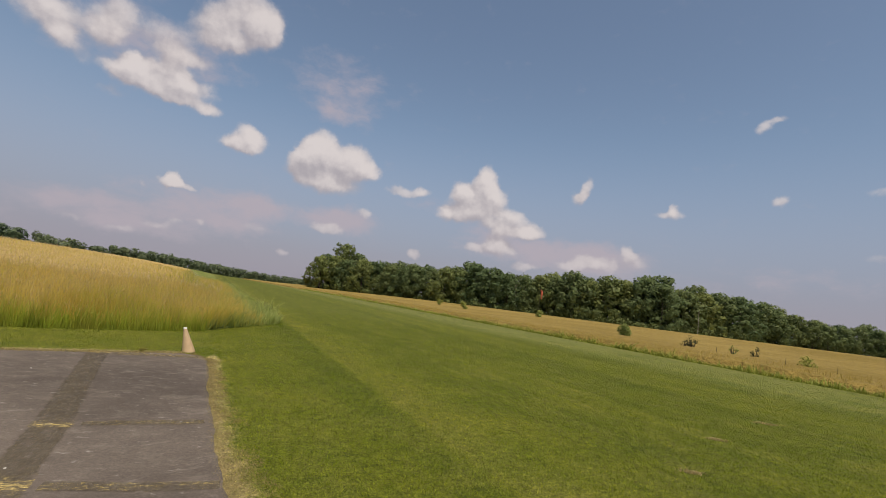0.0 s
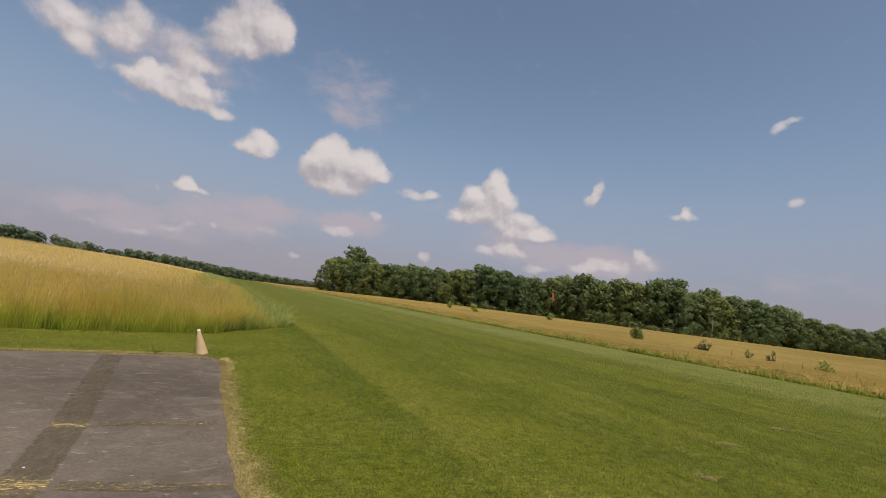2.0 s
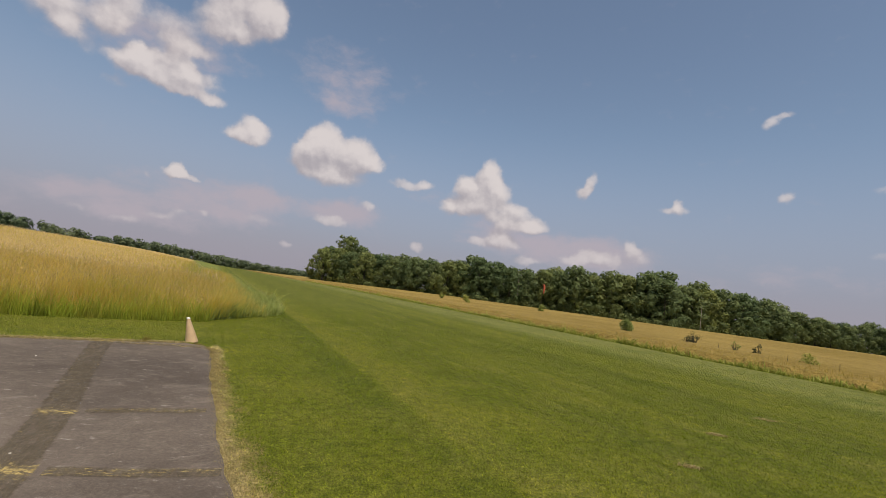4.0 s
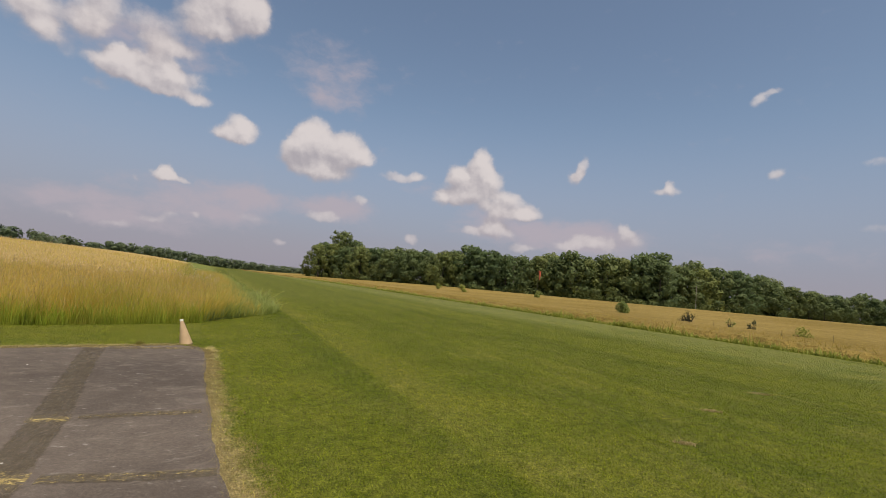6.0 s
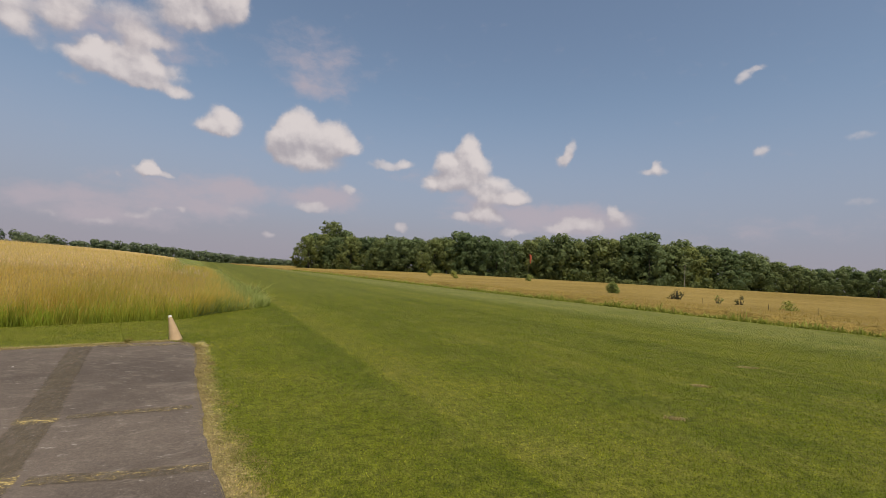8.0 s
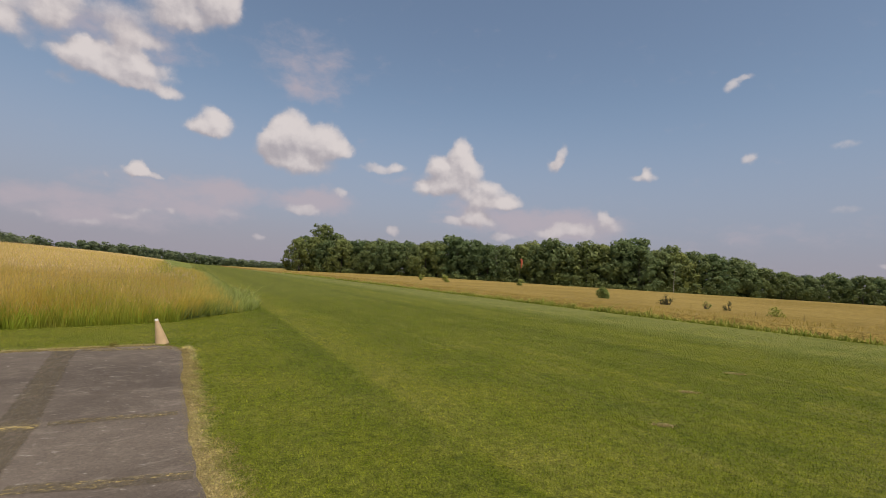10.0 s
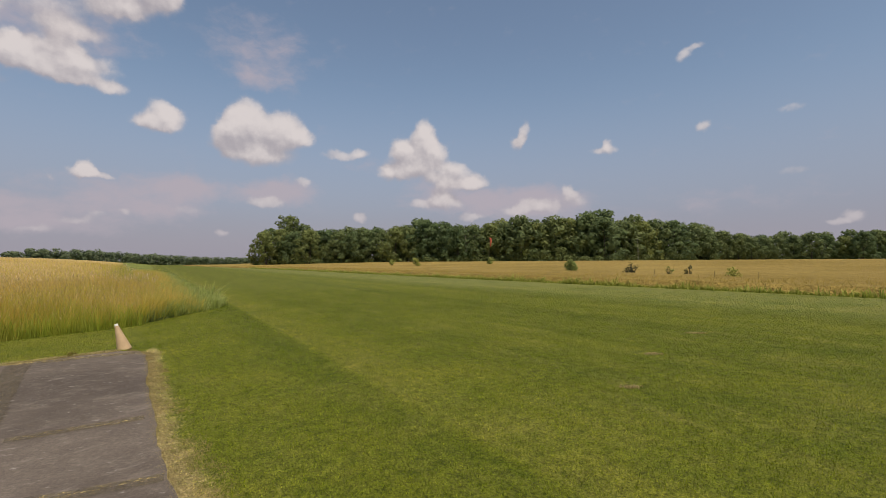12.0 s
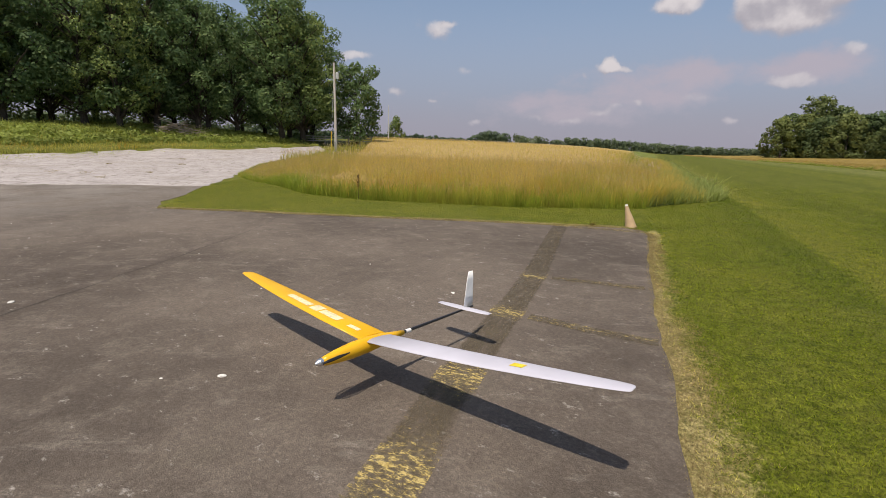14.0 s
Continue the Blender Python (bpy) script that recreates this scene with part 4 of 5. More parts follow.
q = in_ab(26000, 9, 36, 30, 46)
foot_ = np.interp(q @ np.array(RUN[:2]), [3, 17, 24, 33, 38], [50, 41.7, 43.2, 45.4, 43.7])
gap = foot_ - q @ np.array(SIDE[:2])
thin = noise2(q[:, 0], q[:, 1], 0.45, 4.0) * 0.5 + 0.5
q = q[(gap > 0) & (RNG.random(len(q)) < np.clip(0.9 - gap / np.interp(q @ np.array(RUN[:2]), [10, 22, 36], [9.5, 6, 2.5]), 0, 1) * thin)]
tagged(needles("sparse_grass", q, RNG.normal(0.07, 0.03, len(q)).clip(0.02), 0.06, 1.2, EDGE_BLADE), "sparse grass creeping over the gravel", "grass", kind="stuff")
q = np.concatenate([np.array(at(a0, b0)[:2]) + np.c_[RNG.normal(0, w0, 90), RNG.normal(0, w0 * 0.35, 90)] for a0, b0, w0 in ((13.2, 27.2, 0.6), (13.9, 25.6, 0.4), (18.5, 31.5, 0.3), (21.5, 29.0, 0.35), (16.0, 24.0, 0.25), (25.0, 33.5, 0.4), (12.8, 22.6, 0.4))])
tagged(blades("weed_tufts", q, RNG.normal(0.05, 0.02, len(q)).clip(0.02), 0.03, 0.9, DEAD_BLADE)[0], "dull dry weed tufts in the gravel", "weed", kind="stuff")


# ---- woods ----
def pol(az, d):
    return d * math.sin(radians(az)), d * math.cos(radians(az))


def place(ob, x, y, scale, turn, lift=0.0):
    z = float(terrain(x, y)) + lift
    return Matrix.LocRotScale((x, y, z), Euler((0, 0, turn)), (scale, scale, scale))


def grove(kinds, spots, group):
    """Plants the kinds of tree at (x, y, height scale) spots."""
    used = set()
    for i, (x, y, s) in enumerate(spots):
        k = random.randrange(len(kinds))
        m = place(kinds[k], x, y, s, random.uniform(0, 6.28))
        if k in used:
            ob = copy_thing(kinds[k], m)
        else:
            ob = kinds[k]
            ob.matrix_basis = m
            used.add(k)
        tagged(ob, group=group)
    for k, ob in enumerate(kinds):
        if k not in used:
            ob.matrix_basis = place(ob, *pol(-80, 100 + 3 * k), 1, 0)


random.seed(5)
near_kinds = [tree("oak_tree", 11 + i, 19, 6.0, 0.14, LEAF_NEAR, 86, 0.18, 96, "large dark green oak at the edge of the woods", False, 0.15, (0.13, 0.27)) for i in range(4)]
spots = []
for i in range(13):
    az = -103 + i * 2.62
    spots.append((*pol(az + random.uniform(-0.5, 0.5), 64 + random.uniform(-4, 5) + 0.9 * i), random.uniform(0.85, 1.02)))
for i in range(8):
    spots.append((*pol(-104 + i * 4.3 + random.uniform(-0.5, 0.5), 78 + random.uniform(-3, 6) + i), random.uniform(0.9, 1.05)))
spots += [(*pol(-72.2, 71), 1.04), (*pol(-74.6, 69), 1.06), (*pol(-71.3, 78), 0.98), (*pol(-86.6, 67), 0.98), (*pol(-82.8, 68), 0.93)]
grove(near_kinds, spots, "trees of the western wood")

far_kinds = [tree("woodland_tree", 31 + i, 18, 9.3, 0.03, LEAF_FAR, 11.5, 0.59, 54, "tall green broadleaf tree in the wood", True, 0.3, (0.15, 0.32)) for i in range(5)]
spots = []
EDGE = [(-21.6, 250), (-10.5, 225), (0, 205), (10.5, 196), (19, 196), (26, 225), (31, 285), (37, 310), (46, 330), (55, 330)]
TOPS = [(-22.2, 2.9), (-20.5, 3.6), (-16.2, 4.05), (-12.6, 4.0), (-7.2, 4.3), (-1.7, 5.1), (3.9, 4.9), (9, 5.4), (13.4, 5.2), (17.9, 5.5), (22.2, 4.9), (26.8, 4.3),
        (30, 3.55), (32, 3.0), (36.7, 2.46), (38.7, 3.0), (40, 2.5), (42.5, 2.6), (55, 2.6)]
ex, ed = zip(*EDGE)
tx, te = zip(*TOPS)
az = -20.7
while az < 54:
    d = float(np.interp(az, ex, ed)) * random.uniform(0.965, 1.03)
    top = float(np.interp(az, tx, te)) * random.uniform(0.87, 1.0)
    x, y = pol(az, d)
    hgt = (d * math.tan(radians(top)) + 1.7 - float(terrain(x, y))) * 1.05
    spots.append((x, y, hgt / 18))
    az += math.degrees(6.6 / d) * random.uniform(0.75, 1.2)
for a2 in np.arange(-20, 54, 1.7):
    d = float(np.interp(a2, ex, ed)) + 14
    x, y = pol(float(a2), d)
    top = float(np.interp(a2, tx, te)) * random.uniform(0.95, 1.04)
    spots.append((x, y, (d * math.tan(radians(top)) + 1.7 - float(terrain(x, y))) / 18))
grove(far_kinds, spots, "trees of the eastern wood")


tall = tree("woodland_tree", 91, 26.3, 6.7, 0.45, LEAF_FAR, 15, 0.5, 44, "tall tree standing above the corner of the wood", True, 0.1, (0.2, 0.42))
x, y = pol(-18.1, 252)
tall.matrix_basis = place(tall, x, y, 1.0, 0.4)


def thicket(name, spots, r, label, leaf, size, per, seed):
    """Low undergrowth: leafy clumps on the ground, as one mass."""
    rng = np.random.default_rng(seed)
    cs, rs = [], []
    for x, y, s in spots:
        z = float(terrain(x, y))
        for _ in range(3):
            rr = r * s * rng.uniform(0.6, 1.1)
            cs.append((x + rng.normal(0, r * 0.6), y + rng.normal(0, r * 0.6), z + rr * 0.6))
            rs.append(rr)
    return tagged(new(name, leaf_cloud(name, cs, rs, per, size, leaf, rng)), label, "undergrowth", kind="stuff")


under = []
for a2 in np.arange(-21.2, 54, 0.45):
    d = float(np.interp(a2, ex, ed)) - 3.5
    under.append((*pol(float(a2), d), random.uniform(0.6, 1.3)))
thicket("undergrowth", under, 2.0, "dense shrubs along the edge of the wood", LEAF_FAR, 0.4, 16, 3)

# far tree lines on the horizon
# leaf greens paled and greyed: distance haze put into the base colour
LEAF_HAZE = mat_leaf("haze_tinted_leaf", (0.125, 0.165, 0.09), (0.155, 0.195, 0.105), (0.19, 0.225, 0.12))


def far_row(seed, az0, az1, d, tops, label):
    rng = np.random.default_rng(seed)
    cs, rs = [], []
    px, pe = zip(*tops)
    a = az0
    while a < az1:
        top = d * math.tan(radians(float(np.interp(a, px, pe)) * rng.uniform(0.92, 1.03) * (1.0 + 0.22 * noise.noise((a * 0.55, d * 0.1, seed)) + 0.12 * noise.noise((a * 1.9, d * 0.1, seed))))) + 1.7
        dd = d * rng.uniform(0.98, 1.04)
        x, y = pol(a, dd)
        r = rng.uniform(2.2, 4.6)
        z = top - r
        while z > top - 2.9 * r - 2:
            cs.append((x + rng.normal(0, 1.5), y + rng.normal(0, 1.5), z))
            rs.append(r * rng.uniform(0.85, 1.1))
            z -= r * 1.1
        a += math.degrees(r * 0.55 / d)
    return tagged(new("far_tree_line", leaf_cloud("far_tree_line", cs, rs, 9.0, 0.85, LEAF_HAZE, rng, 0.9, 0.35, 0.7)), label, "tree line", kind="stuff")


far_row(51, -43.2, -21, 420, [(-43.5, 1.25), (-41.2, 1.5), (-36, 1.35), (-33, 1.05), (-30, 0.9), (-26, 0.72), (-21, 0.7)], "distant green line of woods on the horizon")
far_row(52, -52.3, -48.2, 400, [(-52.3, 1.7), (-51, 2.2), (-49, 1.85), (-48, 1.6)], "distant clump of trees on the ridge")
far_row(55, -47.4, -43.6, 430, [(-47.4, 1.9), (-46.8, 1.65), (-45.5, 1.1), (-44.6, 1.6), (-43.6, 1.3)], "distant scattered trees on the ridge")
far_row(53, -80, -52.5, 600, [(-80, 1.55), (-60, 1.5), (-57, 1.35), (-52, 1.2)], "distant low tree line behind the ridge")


# ---- lawn blades near the pad ----
def lawn_spots(n, r0, r1, az0, az1, power):
    r = r0 + (r1 - r0) * RNG.random(n) ** power
    a = np.radians(az0 + (az1 - az0) * RNG.random(n))
    p = np.c_[r * np.sin(a), r * np.cos(a)]
    run, side = p @ np.array(RUN[:2]), p @ np.array(SIDE[:2])
    edge = np.interp(run, [-16, 0, 2.7, 3.6, 5.1, 7.1, 10.2, 10.9], [-1.3, -0.38, -0.25, -0.2, -0.06, 0.03, 0.1, 0.4])
    ok = np.where(run < 10.9, side < edge - 0.02 - 0.16 * RNG.random(n), True)
    return p[ok & ~inside(p, HAY_SHAPE) & ~inside(p, STRIP) & (run < 60)]


p = lawn_spots(680000, 0.3, 34, -52, 56, 1.35)
reach = np.hypot(p[:, 0], p[:, 1])
keep = RNG.random(len(p)) < np.clip((34 - reach) / 24, 0, 1)
p, reach = p[keep], reach[keep]
tagged(needles("lawn_grass", p, RNG.normal(0.014, 0.005, len(p)).clip(0.006) + reach * 0.0005, 0.0034 + 0.0006 * reach, 1.3, BLADE), "short mown green runway grass", "grass", kind="stuff")
# verge between pad and hay
verge = xy((10.95, 0.6), (10.25, 3.05), (9.25, 6.2), (8.46, 8.97), (7.7, 11.4), (10.2, 13.7), (12.6, 15.85), (16.5, 18.0), (14.9, 13.4), (13.0, 11.0), (12.3, 8.3), (13.2, 3.9), (15.0, 0.6))
p = in_ab(190000, 7.5, 17, 0.2, 18.5)
p = p[inside(p, verge)]
tagged(needles("verge_grass", p, RNG.normal(0.024, 0.008, len(p)).clip(0.01), 0.007, 1.5, BLADE), "mown verge between the pad and the hay", "grass", kind="stuff")

# sun-scorched strip along the pad
run = np.linspace(-10, 11.1, 150)
inner = np.interp(run, [-16, 0, 2.7, 3.6, 5.1, 7.1, 10.2, 10.9], [-1.3, -0.38, -0.25, -0.2, -0.06, 0.03, 0.1, 0.4])
wide = np.interp(run, [-10, 2, 5, 9, 10.2, 11], [0.37, 0.34, 0.30, 0.19, 0.14, 0.06])
k = RNG.integers(0, len(run), 120000)
a_ = run[k] + RNG.normal(0, 0.1, len(k))
u = RNG.random(len(k)) ** 1.2 * 1.5
b_ = inner[k] + 0.03 - u * wide[k]
p = np.c_[a_ * RUN.x + b_ * SIDE.x, a_ * RUN.y + b_ * SIDE.y]
ragged = u + 1.3 * noise2(p[:, 0], p[:, 1], 2.1, 5.0) + 0.7 * noise2(p[:, 0], p[:, 1], 7.0, 8.0)
p = p[(a_ > 0.3) & (ragged < 0.85 + RNG.normal(0, 0.25, len(k)))]
tagged(needles("dead_grass", p, RNG.normal(0.012, 0.005, len(p)).clip(0.004), 0.005, 2.0, DEAD_BLADE), "dead straw-coloured grass beside the asphalt", "dead grass", kind="stuff")
PALE_STRAW = mat_blade("pale_straw_blade", (0.30, 0.24, 0.10), [(0.52, 0.42, 0.20), (0.46, 0.36, 0.15), (0.58, 0.49, 0.27)], 0.3)
edge_line = np.array(jagged(BACK, 0.05, 0.05, 5))
k = RNG.integers(0, len(edge_line), 12000)
p = edge_line[k] + RNG.normal(0, 0.05, (len(k), 2)) + np.array(RUN[:2]) * 0.015
tagged(blades("dead_grass", p, RNG.normal(0.03, 0.012, len(p)).clip(0.008), 0.012, 1.1, PALE_STRAW)[0], "dry grass fringe on the rim of the pad", "dead grass", kind="stuff")
for x, y, r in ((5.85, 10.78, 0.13), (3.8, 8.42, 0.09), (2.53, 6.25, 0.07)):
    p = np.array([[x, y]]) + RNG.normal(0, r * 0.6, (220, 2)) * np.array([[1.5, 0.8]])
    tagged(blades("dead_grass", p, 0.028, 0.009, 0.9, PALE_STRAW)[0], "small dead patch in the lawn", "dead grass", kind="stuff")


# ---- paint and seams on the pad ----
def mat_line(pulses, cover=0.62, paint_gain=0.2):
    """A dark sealed band with flaking yellow paint, thicker in places along it."""
    m, t, b = ntree("flaking_yellow_line", 0.8, 0.25)
    v = run_coords(t)
    sep = t.nodes.new("ShaderNodeSeparateXYZ")
    link(t, v, sep.inputs[0])
    total = None
    for centre, half in pulses:
        d = calc(t, "DIVIDE", calc(t, "ABSOLUTE", calc(t, "SUBTRACT", sep.outputs[1], centre)), half)
        one = calc(t, "MAXIMUM", calc(t, "SUBTRACT", 1.0, d), 0.0)
        total = one if total is None else calc(t, "ADD", total, one)
    flake = noise_tex(t, run_coords(t, (1.0, 2.2, 1.0)), 16.0, 8, 0.78)
    wear = calc(t, "MULTIPLY_ADD", total, paint_gain, flake)
    paint = ramp(t, wear, (0.62, 0.0), (0.76, 0.95))
    band = ramp(t, noise_tex(t, v, 4.0, 5), (0.3, (0.100, 0.080, 0.052)), (0.7, (0.150, 0.122, 0.080)))
    grit = ramp(t, noise_tex(t, v, 95.0, 3, 0.75), (0.34, 0.5), (0.55, 1.0), (0.74, 1.8))
    band = blend(t, 0.6, band, grit, "MULTIPLY")
    yellow = ramp(t, noise_tex(t, run_coords(t, (3.0, 1.0, 1.0)), 20.0, 6, 0.75), (0.35, (0.40, 0.29, 0.08)), (0.65, (0.72, 0.57, 0.24)))
    link(t, blend(t, paint, band, yellow), b.inputs["Base Color"])
    bump(t, b, noise_tex(t, v, 95.0, 3, 0.75), 0.005, 0.6)
    # broken margins
    hole = t.nodes.new("ShaderNodeBsdfTransparent")
    mix = t.nodes.new("ShaderNodeMixShader")
    across = t.nodes.new("ShaderNodeAttribute")
    across.attribute_name = "along"
    worn = calc(t, "MULTIPLY_ADD", calc(t, "SUBTRACT", noise_tex(t, v, 9.0, 6, 0.75), 0.5), 1.3, across.outputs["Fac"])
    thin = ramp(t, noise_tex(t, run_coords(t, (2.0, 0.6, 1.0)), 5.0, 7, 0.8), (0.38, 0.35), (0.56, 1.0))
    link(t, calc(t, "MAXIMUM", calc(t, "MULTIPLY", thin, ramp(t, worn, (0.12, 0.0), (0.45, cover))), calc(t, "MULTIPLY", paint, 0.9)), mix.inputs[0])
    link(t, hole.outputs[0], mix.inputs[1])
    link(t, b.outputs[0], mix.inputs[2])
    link(t, mix.outputs[0], t.nodes["Material Output"].inputs[0])
    return m


def band(name, pts, width, material, lift, label):
    """A flat ribbon on the pad; its margins wear away."""
    p = np.array(pts, float)
    d = np.gradient(p, axis=0)
    d /= np.linalg.norm(d, axis=1)[:, None]
    nrm = np.c_[-d[:, 1], d[:, 0]]
    cols = [-0.5, -0.3, 0, 0.3, 0.5]
    v = np.stack([np.c_[p + nrm * width * c, np.full(len(p), PAD_TOP + lift)] for c in cols], 1)
    m = len(cols)
    idx = np.arange(len(p) * m).reshape(len(p), m)
    quads = np.stack([idx[:-1, :-1], idx[:-1, 1:], idx[1:, 1:], idx[1:, :-1]], -1).reshape(-1)
    me = fast_mesh(name, v.reshape(-1, 3), 4, quads, material, False, np.tile([0, 0.8, 1, 0.8, 0], len(p)))
    if me.polygons[0].normal.z < 0:
        me.flip_normals()
    return tagged(new(name, me), label, "road marking", kind="structure")


def ab_line(a0, b0, a1, b1, n=40, wob=0.0):
    out = []
    for k in np.linspace(0, 1, n):
        a, b = a0 + (a1 - a0) * k, b0 + (b1 - b0) * k
        o = wob * noise.noise((a * 1.7, b * 1.7, 2.0))
        out.append(tuple(at(a + o, b + o)[:2]))
    return out


YELLOW = mat_line([(2.95, 0.5), (1.85, 0.6), (4.45, 0.3), (5.95, 0.22), (0.4, 0.6), (10.5, 0.3)])
FAINT = mat_line([(6.04, 0.5), (4.36, 0.3)], 0.62, 0.118)
BORDER = mat_line([(10.5, 0.9)], 0.55, 0.15)
LINE = []
for (a0, b0), (a1, b1) in zip([(-6, 0.75), (1.7, 1.13), (2.93, 1.25), (5.9, 1.42), (9.55, 1.83)], [(1.7, 1.13), (2.93, 1.25), (5.9, 1.42), (9.55, 1.83), (10.6, 1.93)]):
    LINE += ab_line(a0, b0, a1, b1, 24, 0.01)[:-1]
band("painted_line", LINE, 0.36, YELLOW, 0.004, "worn dark band with flaking yellow paint")
band("painted_line", ab_line(6.0, 1.2, 6.08, 0.06, 24, 0.05), 0.17, FAINT, 0.006, "faint worn cross line on the asphalt")
band("painted_line", ab_line(4.42, 1.1, 4.3, -0.1, 24, 0.05), 0.19, FAINT, 0.006, "faint worn cross line on the asphalt")
band("painted_line", ab_line(10.45, 1.7, 10.55, 0.3, 30, 0.03), 0.28, BORDER, 0.006, "dark worn border of the pad")
SEAM = simple("open_seam", (0.06, 0.052, 0.045), 0.95, vary=0.6, scale=3.0)
for pts, w in (([(0.5, 5.2), (2.09, 5.6), (2.87, 5.84), (3.99, 6.19), (5.71, 6.78), (7.2, 7.4), (8.6, 8.2)], 0.011),):
    s = np.array([tuple(at(a, b)[:2]) for a, b in pts])
    fine = jagged([tuple(q) for q in s], 0.08, 0.035, 21)
    tagged(band("pavement_seam", fine, w, SEAM, 0.003, "open seam between two layers of asphalt"), category="seam")


def pebble(seed, r, material):
    bm = bmesh.new()
    bmesh.ops.create_icosphere(bm, subdivisions=2, radius=1)
    for v in bm.verts:
        k = 1 + 0.35 * noise.noise(v.co * 1.3 + Vector((seed * 7.1, 0, 0)))
        v.co = Vector((v.co.x * r * 1.35 * k, v.co.y * r * k, max(-0.2, v.co.z) * r * 0.55 * k))
    return part("stone_chip", bm, material)


CHIP = simple("white_limestone", (0.68, 0.66, 0.62), 0.8, vary=0.2, scale=60)
chips = [pebble(i, 0.02, CHIP) for i in range(3)]
rng = np.random.default_rng(4)
chip_spots = [(-4.27, 2.98, 1.0), (-3.5, 0.4, 1.1), (-6.29, -1.13, 1.3), (-6.6, 6.2, 0.45), (-7.8, 5.2, 0.4)]
for _ in range(26):
    q = at(rng.uniform(0.5, 9), rng.uniform(0.6, 12))
    chip_spots.append((q.x, q.y, rng.uniform(0.2, 0.5)))
for i, (x, y, s) in enumerate(chip_spots):
    m = Matrix.LocRotScale((x, y, PAD_TOP + 0.004), Euler((0, 0, i * 1.3)), (s, s, s))
    ob = chips[i] if i < 3 else copy_thing(chips[i % 3], m)
    ob.matrix_basis = m
    tagged(ob, "small white stone chip lying on the asphalt", "stone", "stone chips on the pad")


# ---- marker cone ----
def marker_cone():
    root = new("marker_cone")
    shell = simple("sun_bleached_plastic", (0.45, 0.32, 0.185), 0.65, vary=0.12, scale=9)
    bm = bmesh.new()
    prof = [(0.128, 0.0), (0.124, 0.02), (0.098, 0.16), (0.068, 0.32), (0.040, 0.47), (0.034, 0.505)]
    rings = [[bm.verts.new((r * math.cos(k * math.pi / 12), r * math.sin(k * math.pi / 12), z)) for k in range(24)] for r, z in prof]
    for a, b in zip(rings, rings[1:]):
        for k in range(24):
            bm.faces.new((a[k], a[(k + 1) % 24], b[(k + 1) % 24], b[k]))
    bm.faces.new(rings[0][::-1])
    for f in bm.faces:
        f.smooth = True
    part("body", bm, shell, root)
    bm = bmesh.new()
    prof = [(0.0346, 0.503), (0.034, 0.535), (0.026, 0.54), (0.024, 0.50)]
    rings = [[bm.verts.new((r * math.cos(k * math.pi / 12), r * math.sin(k * math.pi / 12), z)) for k in range(24)] for r, z in prof]
    for a, b in zip(rings, rings[1:]):
        for k in range(24):
            bm.faces.new((a[k], a[(k + 1) % 24], b[(k + 1) % 24], b[k]))
    bm.faces.new(rings[-1][::-1])
    part("tip", bm, simple("white_plastic", (0.8, 0.78, 0.7), 0.5), root, "white tip of the cone")
    root.matrix_basis = Matrix.LocRotScale((-6.27, 9.30, -0.02), Euler((radians(8), radians(-14), 0)), None)
    return tagged(root, "sun-bleached tan traffic cone leaning on the grass", "cone")


marker_cone()


# ---- model glider ----
YELLOW_FILM = simple("yellow_film", (0.80, 0.44, 0.015), 0.32, spec=0.5, vary=0.05, scale=5)
WHITE_FILM = simple("white_film", (0.54, 0.53, 0.60), 0.6, spec=0.3, vary=0.05, scale=5)
PALE_MARK = simple("worn_pale_mark", (0.80, 0.68, 0.42), 0.5, vary=0.3, scale=40)
CARBON = simple("carbon_tube", (0.02, 0.02, 0.022), 0.35, spec=0.5)
METAL = simple("polished_spinner", (0.75, 0.75, 0.77), 0.25, metal=0.9)


def aero(chord, thick, n=9):
    """Outline of a wing section: from the nose back over the top and home along the belly."""
    top, low = [], []
    for i in range(n + 1):
        u = 0.5 * (1 - math.cos(math.pi * i / n))
        t = 5 * thick * (0.2969 * math.sqrt(u) - 0.126 * u - 0.3516 * u * u + 0.2843 * u ** 3 - 0.1036 * u ** 4)
        c = 0.03 * (1 - (2 * u - 0.8) ** 2)
        top.append((-u * chord, (c + t) * chord))
        low.append((-u * chord, (c - t) * chord))
    return top + low[-2:0:-1]


def surface(stations, thick):
    """A wing-like skin through stations (x, y of the leading edge, z, chord)."""
    bm = bmesh.new()
    rings = []
    for x, y, z, c in stations:
        rings.append([bm.verts.new((x, y + dy, z + dz)) for dy, dz in aero(c, thick)])
    for a, b in zip(rings, rings[1:]):
        n = len(a)
        for k in range(n):
            bm.faces.new((a[k], a[(k + 1) % n], b[(k + 1) % n], b[k]))
    bm.faces.new(rings[0])
    bm.faces.new(rings[-1][::-1])
    bmesh.ops.recalc_face_normals(bm, faces=bm.faces)
    for f in bm.faces:
        f.smooth = len(f.verts) == 4
    return bm


